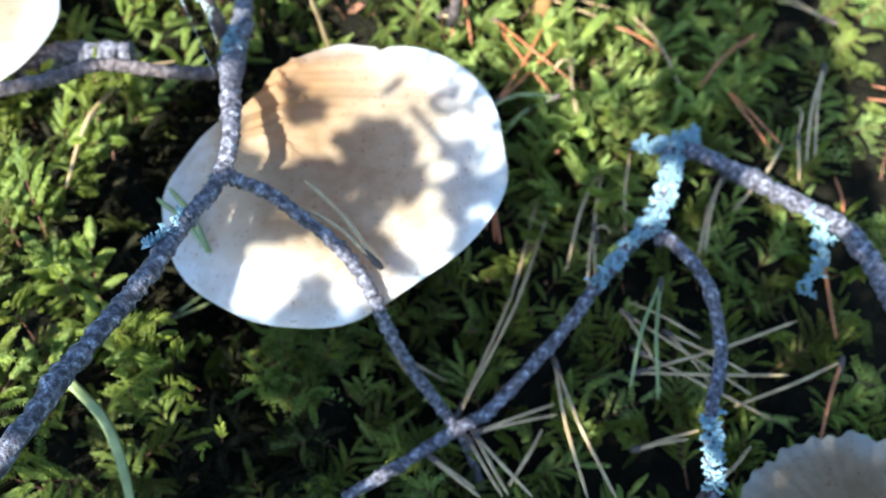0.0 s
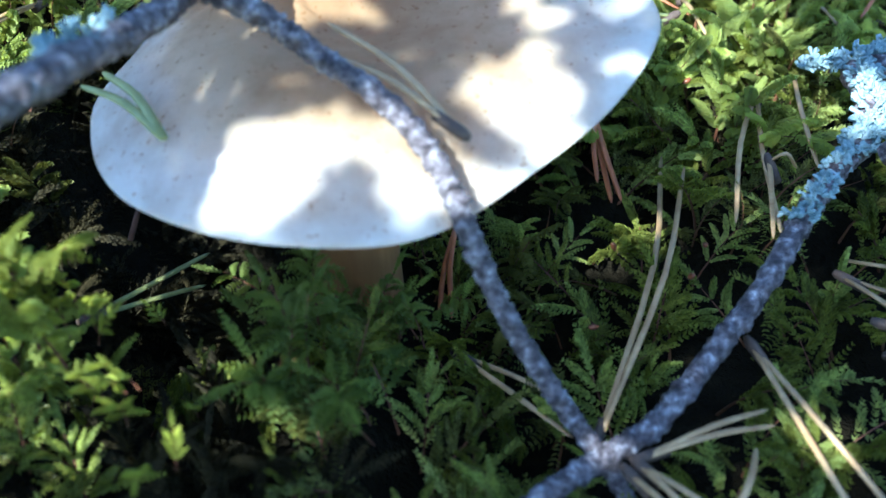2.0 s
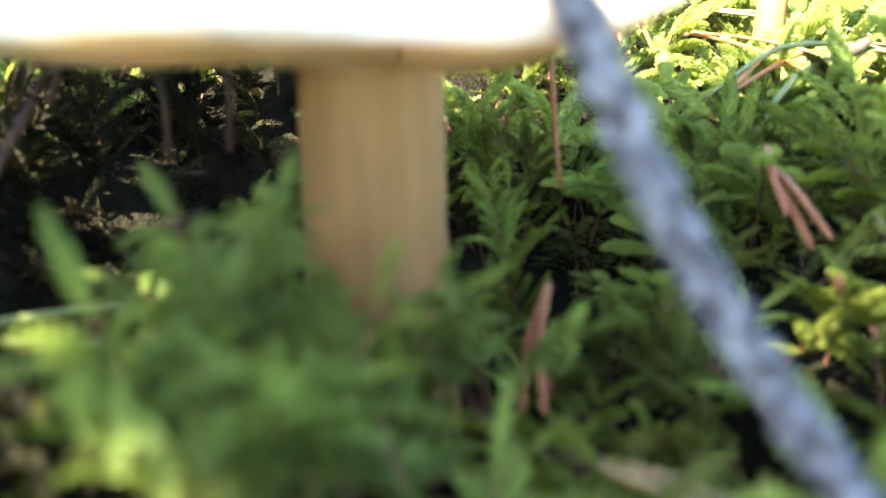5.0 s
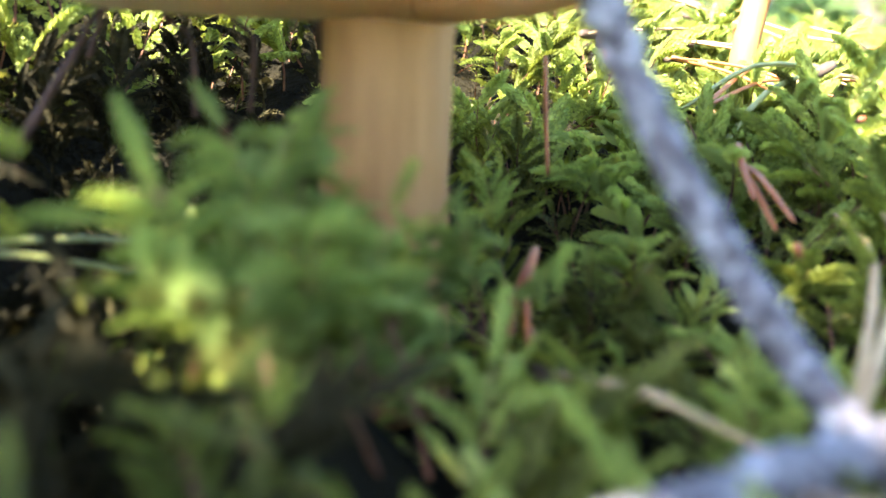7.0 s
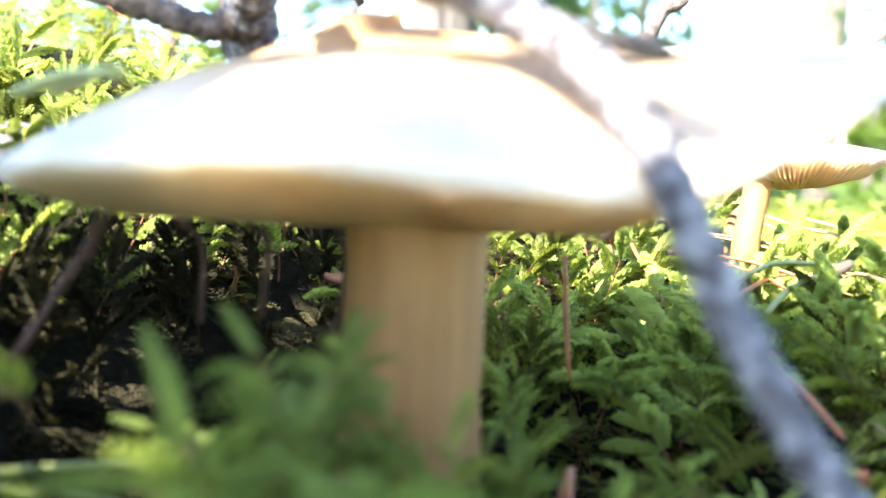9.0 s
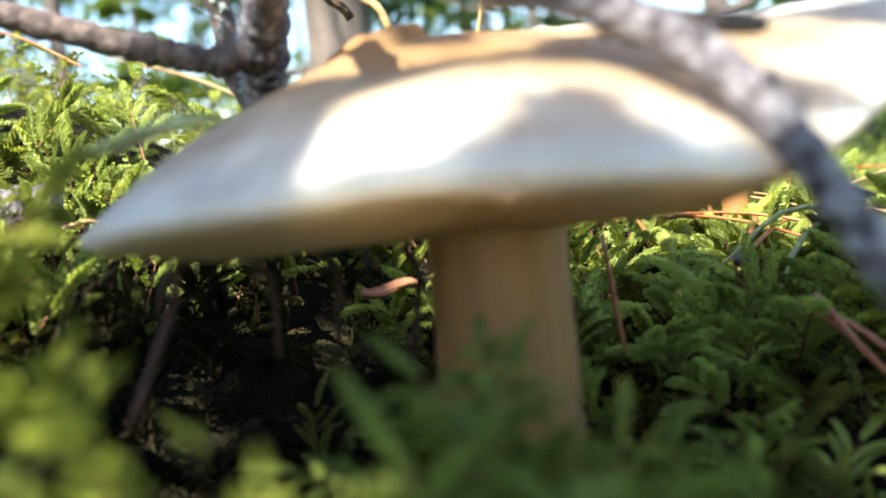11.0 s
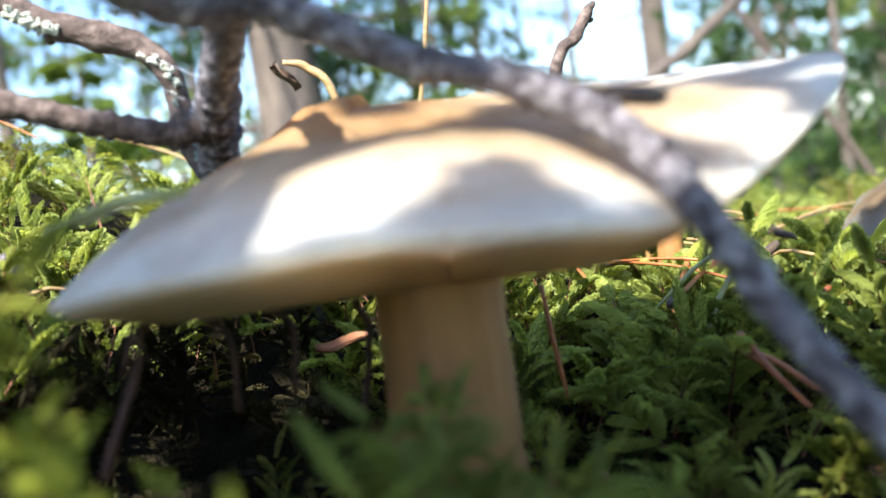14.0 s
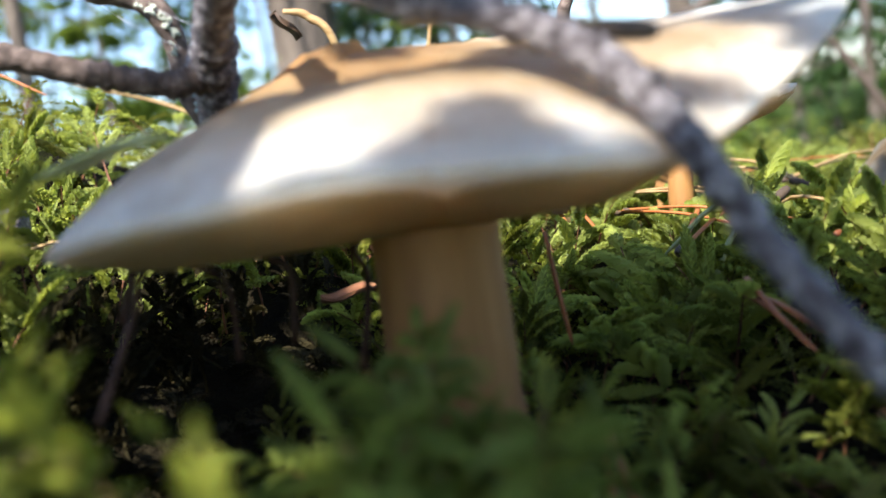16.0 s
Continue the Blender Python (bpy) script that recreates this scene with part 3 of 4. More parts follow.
mushroom("mushroom", "cream white mushroom beside the dead twigs", (-0.158, 0.222), 0.0, 0.007,
         (0.036, 0.001, 0.001, 0.001, 0.001), (0.040, 0.002, 0.002), 0.046, 0.003, 0.001, 0, 9)
# low tone puts shade into this cap's colour
mushroom("mushroom", "small pale mushroom with a tilted cap in the moss", (0.124, 0.295), -0.022, 0.004,
         (0.022, 0.001, 0.0, 0.001, 0.0005), (0.0095, 0.0115, 0.001), 0.0125, 0.002, 0.0, 0, 17, tone=(0.42, 0.40, 0.36))
mushroom("mushroom", "low tan mushroom with a frilled rim in the moss", (0.101, 0.067), -0.02, 0.006,
         (0.031, 0.001, 0.0, 0.0012, 0.001), (0.012, 0.0, 0.001), 0.014, 0.003, 0.0, 0, 10, tone=(0.62, 0.57, 0.50), frill=0.0005)

# ---- dead branches ----
def branch(name, label, at, stems):
    t = thing(name, at, label, "branch", "dead twigs")
    for k, (pname, mat, pts, n) in enumerate(stems):
        pts = [(x, y, z, r * 0.92) for x, y, z, r in pts]
        part(pname, rod(pname, pts, mat, n * 2, 14, rough=0.13, knots=0.24, seed=20 + k, origin=at), t)
    return t


FORK = (-0.0550, 0.1510, 0.0540)
branch("dead_branch", "forked grey dead branch leaning over the mushroom", FORK, [
    ("main_stem", bark, [(-0.094, 0.060, 0.067, 0.0026), (-0.083, 0.090, 0.0635, 0.0026), (-0.0759, 0.1069, 0.0603, 0.0025),
                         (-0.0697, 0.1215, 0.0580, 0.0025), (-0.0652, 0.1379, 0.0540, 0.0024), (-0.0595, 0.1488, 0.0533, 0.0024),
                         (-0.0562, 0.1595, 0.0570, 0.0024), (-0.0578, 0.1735, 0.0560, 0.0028), (-0.0605, 0.1880, 0.0510, 0.0031),
                         (-0.0625, 0.1985, 0.0460, 0.0033), (-0.0635, 0.2090, 0.0400, 0.0034), (-0.066, 0.240, 0.031, 0.0034),
                         (-0.072, 0.285, 0.024, 0.0034)], 150),
    ("side_twig", bark, [(-0.0590, 0.1512, 0.0540, 0.0021), (-0.0550, 0.1508, 0.0540, 0.0020), (-0.0455, 0.1490, 0.0490, 0.0020), (-0.0385, 0.1453, 0.0448, 0.0020),
                         (-0.0297, 0.1396, 0.0410, 0.0019), (-0.0223, 0.1328, 0.0350, 0.0019), (-0.0180, 0.1266, 0.0270, 0.0019),
                         (-0.0140, 0.1220, 0.0172, 0.0018), (-0.0095, 0.1180, 0.0090, 0.0018), (-0.0046, 0.1141, 0.0015, 0.0018),
                         (0.0001, 0.1100, -0.0045, 0.0018), (0.006, 0.103, -0.011, 0.0016), (0.010, 0.093, -0.018, 0.0014)], 160),
    ("back_twig", bark_brown, [(-0.0640, 0.1975, 0.0452, 0.0024), (-0.0690, 0.1965, 0.0446, 0.0022), (-0.0795, 0.1943, 0.0475, 0.0021),
                               (-0.0967, 0.1914, 0.0535, 0.0021), (-0.1079, 0.1829, 0.0570, 0.0020), (-0.122, 0.176, 0.0590, 0.0020)], 60),
])
LICH = (0.0446, 0.1464, 0.0060)
branch("lichen_branch", "grey dead branch with crusts of blue-grey lichen on the moss", LICH, [
    ("main_stem", bark, [(-0.0286, 0.0875, -0.0080, 0.0017), (-0.0208, 0.0912, -0.0060, 0.0019), (-0.0099, 0.0977, -0.0050, 0.0020), (0.0036, 0.1072, -0.0064, 0.0021), (0.0122, 0.1118, -0.0050, 0.0021), (0.0250, 0.1245, -0.0015, 0.0021),
                         (0.0365, 0.1364, 0.0030, 0.0022), (0.0449, 0.1471, 0.0060, 0.0023), (0.0547, 0.1588, 0.0080, 0.0024), (0.0653, 0.1695, 0.0090, 0.0026), (0.0700, 0.1844, 0.0080, 0.0026), (0.0762, 0.1997, 0.0055, 0.0027),
                         (0.0982, 0.1794, 0.0125, 0.0029), (0.1116, 0.1686, 0.0130, 0.0031), (0.1214, 0.1592, 0.0130, 0.0033), (0.1272, 0.1422, 0.0120, 0.0034), (0.1307, 0.1267, 0.0100, 0.0034)], 150),
    ("side_twig", bark, [(0.0645, 0.1600, 0.0110, 0.0020), (0.0666, 0.1567, 0.0150, 0.0020), (0.0742, 0.1417, 0.0160, 0.0020),
                         (0.0771, 0.1240, 0.0095, 0.0019), (0.0716, 0.1058, 0.0100, 0.0019), (0.0702, 0.0951, 0.0070, 0.0018),
                         (0.0700, 0.0800, 0.0030, 0.0016)], 70),
])

# ---- trees round the clearing ----
def sprays(rng, base, tip, count, spread, size):
    """Needle sprays hanging along a limb: thin pointed blades, two triangles each."""
    w = rng.uniform(0.12, 1.0, count) ** 0.8
    reach = np.linalg.norm(tip - base)
    c = base + (tip - base) * w[:, None] + rng.normal(0, 1, (count, 3)) * np.array([spread, spread, spread * 0.7]) * reach * (0.35 + 0.6 * w[:, None])
    way = (tip - base) / reach
    d = way * rng.uniform(0.0, 0.8, (count, 1)) + rng.normal(0, 0.55, (count, 3)) + np.array([0, 0, -0.75])
    d /= np.linalg.norm(d, axis=1)[:, None]
    e = np.cross(d, rng.normal(0, 1, (count, 3)))
    e /= np.linalg.norm(e, axis=1)[:, None] + 1e-9
    d, e = d * rng.uniform(0.4, 1.0, (count, 1)) * size, e * rng.uniform(0.10, 0.19, (count, 1)) * size
    m = c + d * 0.45
    return np.stack([c, m + e, c + d, c, c + d, m - e], 1).reshape(-1, 3, 3)


def conifer(x, y, height, radius, seed, low=0.12, limbs=34, per=70, size=0.10, mat=None, bare=0.0, wide=0.85, label="tall forest spruce with drooping boughs and a rough grey-brown trunk"):
    """low: where the boughs begin; bare: share of the lower limbs that are dead and leafless."""
    rng = np.random.default_rng(seed)
    z0 = float(moss_top(x, y)) - 0.03
    t = thing("conifer_tree", (x, y, z0), label, "tree", "forest trees")
    bend = rng.normal(0, 0.015, 2) * height
    pts = [(0, 0, -0.2, radius * 1.4), (0, 0, 0.12, radius * 1.1), (bend[0] * 0.3, bend[1] * 0.3, height * 0.35, radius * 0.85),
           (bend[0], bend[1], height, radius * 0.12)]
    part("trunk", rod("trunk", pts, tree_bark, 40, 18, rough=0.05, knots=0.06, seed=seed), t)
    eye_zone = 0.42 * math.hypot(x, y) + 0.25
    tris = []
    for k in range(limbs):
        zz = low + (eye_zone - low) * rng.uniform(0, 1) if k % 3 < 2 else eye_zone + (height * 0.96 - eye_zone) * (k / limbs)
        u = zz / height
        a, reach = rng.uniform(0, 6.283), wide * rng.uniform(0.55, 1.15) * (1.05 - u) ** 0.7
        b = np.array([bend[0] * u, bend[1] * u, zz])
        tip = b + np.array([math.cos(a) * reach, math.sin(a) * reach, rng.uniform(-0.35, 0.12) * reach])
        r = radius * rng.uniform(0.10, 0.17)
        dead = rng.random() < bare
        if k % 2 == 0 or dead:
            part("dead_limb" if dead else "limb", rod("limb", [(*b, r), (*((b + tip) / 2 + [0, 0, 0.06 * reach]), r * 0.7), (*tip, r * 0.2)], tree_bark, 9, 6), t)
        if not dead:
            tris.append(sprays(rng, b, tip, per, 0.12, size))
    v = np.vstack(tris).reshape(-1, 3)
    part("crown", mesh_of("crown", v, np.arange(len(v)).reshape(-1, 3), mat or far_leaf, None, False), t)
    return t


def compass(az, d):
    return math.sin(radians(az)) * d, math.cos(radians(az)) * d


rng_t = np.random.default_rng(77)
# the stand beyond the mushrooms: azimuth, distance, trunk radius, leafless share
for k, (az, d, r, bare) in enumerate(((0.5, 3.5, 0.115, 0.75), (8.0, 4.3, 0.03, 0.1), (12.0, 5.6, 0.03, 0.2), (22.0, 5.2, 0.065, 0.85), (34.0, 3.7, 0.06, 0.3), (-26.0, 5.0, 0.025, 0.1),
                                      (-15.0, 3.1, 0.025, 0.2), (29.0, 6.5, 0.03, 0.3), (40.0, 4.5, 0.04, 0.2), (-21.0, 4.4, 0.03, 0.2), (-4.5, 6.0, 0.03, 0.2), (-28.0, 3.6, 0.03, 0.2), (4.5, 7.0, 0.03, 0.2), (17.5, 8.0, 0.03, 0.6))):
    conifer(*compass(az, d), rng_t.uniform(6, 9), r, 100 + k, rng_t.uniform(0.25, 0.6), 30, 84, 0.085, bush_leaf if k in (5, 6, 9, 11) else far_leaf, bare)
for k in range(20):
    az = -34 + 84 * (k + 0.5) / 20 + rng_t.uniform(-1.5, 1.5)
    if 15.5 < az < 24.5 or -15.0 < az < -7.0:
        continue
    conifer(*compass(az, rng_t.uniform(6.5, 12.0)), rng_t.uniform(7, 11), rng_t.uniform(0.02, 0.035), 140 + k, 0.2, 30, 70, 0.14, bush_leaf if k % 4 == 1 else far_leaf, 0.15, 1.15)
for k in range(9):
    conifer(*compass(75 + 175 * (k + 0.5) / 9 + (14 if k == 7 else -16 if k == 6 else 0), rng_t.uniform(3.5, 8.0)), rng_t.uniform(6, 9), rng_t.uniform(0.07, 0.12), 200 + k, 0.8, 26, 60, 0.13)


def young_tree(x, y, height, seed, mat, per=44, size=0.06, label="young spruce with branches down to the moss"):
    """Low conifer, foliage down to the ground."""
    rng = np.random.default_rng(seed)
    z0 = float(moss_top(x, y)) - 0.03
    t = thing("young_tree", (x, y, z0), label, "tree", "young forest trees")
    part("trunk", rod("trunk", [(0, 0, -0.1, 0.018), (0, 0, height * 0.5, 0.011), (0, 0, height, 0.002)], tree_bark, 10, 8), t)
    tris = []
    for k in range(24):
        u, a = rng.uniform(0.05, 0.97), rng.uniform(0, 6.283)
        reach = (1.05 - u) * height * rng.uniform(0.26, 0.42) + 0.02
        b = np.array([0, 0, u * height])
        tip = b + np.array([math.cos(a) * reach, math.sin(a) * reach, -0.15 * reach])
        if k % 2 == 0:
            part("limb", rod("limb", [(*b, 0.005), (*tip, 0.0015)], tree_bark, 5, 5), t)
        tris.append(sprays(rng, b, tip, per, 0.12, size))
    v = np.vstack(tris).reshape(-1, 3)
    part("crown", mesh_of("crown", v, np.arange(len(v)).reshape(-1, 3), mat, None, False), t)
    return t


for k, (az, d, h) in enumerate(((-24, 2.6, 1.1), (-17, 3.6, 1.4), (-11, 2.7, 0.75), (-6, 4.6, 1.2), (3.5, 4.8, 1.0), (9, 3.4, 1.3), (13.5, 4.2, 0.9), (19, 3.4, 0.42), (24, 2.8, 0.40), (27.5, 3.6, 1.1),
                                (31, 2.9, 0.9), (36, 3.3, 1.3), (41, 2.6, 1.0), (46, 3.0, 1.2), (25.5, 5.0, 0.9), (29.5, 4.4, 1.3), (33.5, 5.2, 1.4))):
    young_tree(*compass(az, d), h, 340 + k, bush_leaf if k % 3 == 2 or k < 3 else far_leaf, label="young spruce with branches down to the moss" if h > 0.6 else "small spruce seedling in the moss")


# ---- unseen spruce, added to cut the sunlight into dapples ----
# openings left in its needles, named by where the light through them lands: x, y, z, radius
CAP_LOBE = [
    (-0.0505, 0.1290, 0.0312, 0.0030), (-0.0450, 0.1285, 0.0318, 0.0026), (-0.0395, 0.1365, 0.0347, 0.0040), (-0.0455, 0.1355, 0.0340, 0.0040), (-0.0515, 0.1335, 0.0320, 0.0036), (-0.0335, 0.1385, 0.0350, 0.0036),
]
CAP_FRONT = [
    (-0.0038, 0.1572, 0.039, 0.0020), (-0.0545, 0.136, 0.0325, 0.003), (-0.0484, 0.1386, 0.0345, 0.0035), (-0.0423, 0.1402, 0.0357, 0.0041),
    (-0.0363, 0.1409, 0.0359, 0.0041), (-0.0303, 0.1386, 0.0344, 0.0036), (-0.0265, 0.1347, 0.0321, 0.0021), (-0.0545, 0.1301, 0.0306, 0.0021),
    (-0.0488, 0.1316, 0.0324, 0.0027), (-0.0421, 0.1342, 0.034, 0.0027), (-0.0556, 0.1267, 0.029, 0.0014), (-0.0508, 0.1246, 0.0294, 0.0013),
    (-0.0462, 0.1232, 0.0294, 0.0012), (-0.0138, 0.146, 0.035, 0.0018), (-0.0153, 0.1489, 0.0362, 0.0015), (-0.0084, 0.1319, 0.0279, 0.002),
    (-0.0123, 0.1312, 0.0269, 0.0014), (0.0007, 0.1384, 0.0325, 0.0011), (-0.0461, 0.1507, 0.0371, 0.0009), (-0.0421, 0.1488, 0.0373, 0.0009),
]
CAP_REAR = [
    (-0.0419, 0.2025, 0.0405, 0.0051), (-0.0317, 0.2033, 0.042, 0.0059), (-0.0215, 0.2021, 0.0432, 0.0059), (-0.0114, 0.2, 0.0429, 0.0058),
    (-0.0047, 0.1961, 0.0422, 0.0046), (-0.033, 0.1935, 0.0403, 0.0046), (-0.0229, 0.191, 0.0407, 0.0058), (-0.0145, 0.187, 0.0402, 0.0054),
    (-0.0071, 0.1846, 0.0404, 0.0041), (-0.0347, 0.1784, 0.0379, 0.0036), (-0.0321, 0.1725, 0.0363, 0.0019), (-0.0276, 0.1835, 0.0394, 0.0041),
    (-0.003, 0.1783, 0.0404, 0.0045), (-0.003, 0.1664, 0.0399, 0.0034), (0.0068, 0.1933, 0.0428, 0.0022), (0.0123, 0.1827, 0.0425, 0.0021), (0.0165, 0.172, 0.042, 0.003), (0.0095, 0.151, 0.038, 0.0022),
    (-0.052, 0.18, 0.0373, 0.0024), (-0.0498, 0.1736, 0.0375, 0.0023), (-0.0476, 0.1676, 0.0373, 0.0016), (-0.055, 0.1847, 0.0368, 0.0025),
    (-0.0591, 0.1907, 0.0363, 0.0022),
]
TWIGS = [
    (-0.0562, 0.1595, 0.057, 0.007), (-0.0578, 0.1735, 0.056, 0.007), (-0.0605, 0.188, 0.051, 0.008),
    (-0.0272, 0.1330, 0.0370, 0.0068), (-0.0238, 0.1290, 0.0335, 0.0072), (-0.0655, 0.1372, 0.0545, 0.0028),
    (-0.09, 0.189, 0.0538, 0.007), (-0.058, 0.168, 0.0548, 0.008), (0.102, 0.1755, 0.0128, 0.009), (0.112, 0.167, 0.013, 0.008),
    (0.069, 0.182, 0.0095, 0.006), (0.0665, 0.172, 0.0095, 0.004), (0.0705, 0.094, 0.008, 0.007), (-0.0185, 0.093, -0.0055, 0.0035),
    (0.0036, 0.1072, -0.0045, 0.0032),
]
MOSS = [
    (0.013, 0.178, -0.003, 0.009), (0.018, 0.164, -0.006, 0.006), (-0.1045, 0.141, 0.0248, 0.0125), 
    (0.047, 0.196, 0.0128, 0.009), (-0.0765, 0.1235, 0.018, 0.0045), (-0.0830, 0.1300, 0.016, 0.0040),
    (-0.1120, 0.1500, 0.0221, 0.017),
    (-0.1057, 0.1247, 0.0173, 0.009), (-0.1234, 0.1849, 0.0281, 0.024), (-0.1008, 0.1104, 0.0135, 0.006), (-0.158, 0.222, 0.046, 0.022),
    (-0.0882, 0.2483, 0.0218, 0.014), (-0.135, 0.238, 0.03, 0.02), (-0.09, 0.229, 0.0174, 0.008), (0.038, 0.108, -0.006, 0.004),
    (0.0753, 0.1093, -0.008, 0.004), (-0.084, 0.120, 0.036, 0.0065), (-0.080, 0.119, 0.0320, 0.0030),
]
LOW = [     # single tips low beside the lens
    (-0.0685, 0.1092, 0.0200, 0.0034), (-0.0690, 0.1068, 0.0150, 0.0034), (-0.0636, 0.0979, 0.0148, 0.0034),
    (-0.0678, 0.1121, 0.0160, 0.0034), (-0.0725, 0.1114, 0.0140, 0.0034), (-0.0520, 0.1240, -0.0010, 0.0036), (-0.0470, 0.1148, -0.0050, 0.0036),
]


def thinned(x, y):
    """Share of the needles missing over a place on the ground."""
    if x < (-0.102 if 0.12 < y < 0.2 else -0.092):
        return 0.97 if y > 0.105 else 0.85
    if y < 0.09 and (x > 0.0 or x < -0.085):
        return 0.25
    if 0.0 < x < 0.065 and y > 0.175:
        return 0.84
    if 0.02 < x < 0.065 and y > 0.13:
        return 0.5
    return 0.42 if x > 0.065 else 0.0


def dapple_screen(x, y, seed):
    rng = np.random.default_rng(seed)
    z0 = float(moss_top(x, y)) - 0.03
    t = thing("young_tree", (x, y, z0), "unseen young spruce added to cut the sunlight into dapples", "tree", "young forest trees")
    part("trunk", rod("trunk", [(0, 0, -0.1, 0.016), (0.01, 0, 0.5, 0.012), (0, 0.01, 1.3, 0.003)], tree_bark, 14, 8), t)
    way = np.array(sun_way)
    root = np.array((x, y, z0))
    mid = np.array((-0.02, 0.17, 0.02)) + way * 0.42 - root
    for off in (-0.13, -0.02, 0.03, 0.07):
        end = mid + np.array([0.02, off, rng.uniform(-0.015, 0.015)])
        part("limb", rod("limb", [(0, 0, 0.30, 0.006), (*(mid * 0.6 + [0, off * 0.6, 0.03]), 0.004), (*end, 0.0012)], tree_bark, 14, 6), t)
    n = 38000
    p = np.stack([rng.uniform(-0.17, 0.13, n), rng.uniform(-0.01, 0.29, n), np.full(n, 0.02)], 1)
    edge = np.where(p[:, 0] > 0.065, 0.285, np.where(p[:, 0] < -0.05, 0.235, 0.222))
    keep = (p[:, 1] < edge) & (rng.random(n) > np.array([thinned(a, b) for a, b in p[:, :2]])) & (rng.random(n) > 0.012)
    for lx, ly, lz, lr in CAP_LOBE + CAP_FRONT + CAP_REAR + TWIGS + MOSS + LOW:
        g = p[:, :2] + way[:2] * (lz - 0.02) / way[2]
        keep &= np.hypot(g[:, 0] - lx, g[:, 1] - ly) > (lr + 0.0019) * rng.uniform(0.9, 1.15, n)
    c = p[keep] + way * (0.42 + rng.normal(0, 0.012, keep.sum()))[:, None] - root
    d, e = rng.normal(0, 1, c.shape), rng.normal(0, 1, c.shape)
    d *= 0.0042 / np.linalg.norm(d, axis=1)[:, None]
    e *= 0.0030 / np.linalg.norm(e, axis=1)[:, None]
    v = np.stack([c - d, c + e, c + d, c - d, c + d, c - e], 1).reshape(-1, 3)
    part("crown", mesh_of("crown", v, np.arange(len(v)).reshape(-1, 3), far_leaf, None, False), t)


dapple_screen(0.46, -0.42, 9)


# ---- fallen pine needles ----
def blade(name, a, b, r, mat, sag=0.0, origin=(0, 0, 0), n=10, flat=0.6, tip=0.25):
    a, b = np.array(a, float), np.array(b, float)
    m = (a + b) / 2 + np.array([0, 0, sag]) + np.array([b[1] - a[1], a[0] - b[0], 0]) * 0.04
    return rod(name, [(*a, r * 0.9), (*m, r), (*(b * 0.8 + m * 0.2), r * 0.85), (*b, r * tip)], mat, n, 7, origin=origin, flat=flat)


def needle_pair(apex, ends, mat, label, sag=0.002, r=0.00062, sheath=True):
    t = thing("pine_needle_pair", apex, label, "pine needles", "fallen pine needles")
    for e in ends:
        part("needle", blade("needle", apex, e, r, mat, sag, apex), t)
    if sheath:
        d = np.mean([np.array(e) - np.array(apex) for e in ends], axis=0)
        d = d / np.linalg.norm(d) * 0.005
        part("sheath", rod("sheath", [(*(np.array(apex) - d * 0.35), 0.0006), (*apex, 0.00105), (*(np.array(apex) + d), 0.00095)],
                           sheath_mat, 7, 7, origin=apex), t, "dark needle sheath")
    return t


TAN, RUST, PALE = "dry tan pine needles fallen on the moss", "rust-brown dry pine needles stuck in the moss", "pale green pine needles lying on the moss"
needle_pair((0.0030, 0.1120, -0.010), [(0.0308, 0.1903, -0.0095), (0.0330, 0.1801, -0.0055)], needle_tan, TAN, 0.004)
needle_pair((0.0317, 0.1267, -0.0036), [(0.0379, 0.0852, -0.0029), (0.0461, 0.0855, -0.0048)], needle_tan, TAN, 0.003)
needle_pair((0.0655, 0.1517, -0.0003), [(0.0525, 0.1168, -0.0013), (0.0608, 0.1146, -0.0036)], needle_green, PALE, 0.003)
needle_pair((0.0552, 0.1231, -0.0039), [(0.1066, 0.1407, -0.0047), (0.1005, 0.1227, -0.0051)], needle_tan, TAN, 0.003)
needle_pair((0.0543, 0.1439, -0.0052), [(0.0635, 0.1229, -0.0057), (0.0886, 0.1163, -0.0052)], needle_tan, TAN, 0.003)
needle_pair((0.0533, 0.1006, -0.0065), [(0.0722, 0.1066, -0.0072), (0.0683, 0.1034, -0.0063)], needle_tan, TAN, 0.003)
needle_pair((0.0661, 0.1358, -0.0034), [(0.0787, 0.1190, -0.0074), (0.0901, 0.1216, -0.0046)], needle_tan, TAN, 0.003)
needle_pair((0.0085, 0.1055, -0.0055), [(0.0314, 0.1144, -0.0061), (0.0314, 0.1108, -0.0057)], needle_tan, TAN, 0.003)
needle_pair((0.0080, 0.1045, -0.0055), [(0.0231, 0.0860, -0.0035), (0.0167, 0.0867, -0.0044)], needle_tan, TAN, 0.003)
needle_pair((-0.0045, 0.0982, -0.0059), [(0.0077, 0.0896, -0.0068), (0.0092, 0.0868, -0.0062)], needle_tan, TAN, 0.002)
needle_pair((-0.0184, 0.1370, -0.0145), [(-0.0004, 0.1150, -0.012), (0.0003, 0.1260, -0.016)], needle_tan, TAN, 0.002)
needle_pair((-0.1052, 0.2152, 0.0209), [(-0.1117, 0.1698, 0.0250), (-0.1115, 0.1788, 0.0247)], needle_tan, TAN, 0.003)
needle_pair((-0.1046, 0.2158, 0.0204), [(-0.0889, 0.2259, 0.0195), (-0.0999, 0.2278, 0.0214)], needle_tan, TAN, 0.003)
needle_pair((0.1371, 0.2446, -0.0038), [(0.1207, 0.1997, -0.0027), (0.1248, 0.2030, -0.0037)], needle_tan, TAN, 0.003)
needle_pair((0.1210, 0.2123, -0.0041), [(0.1169, 0.1919, -0.0028), (0.1236, 0.2260, -0.0038)], needle_tan, TAN, 0.003)
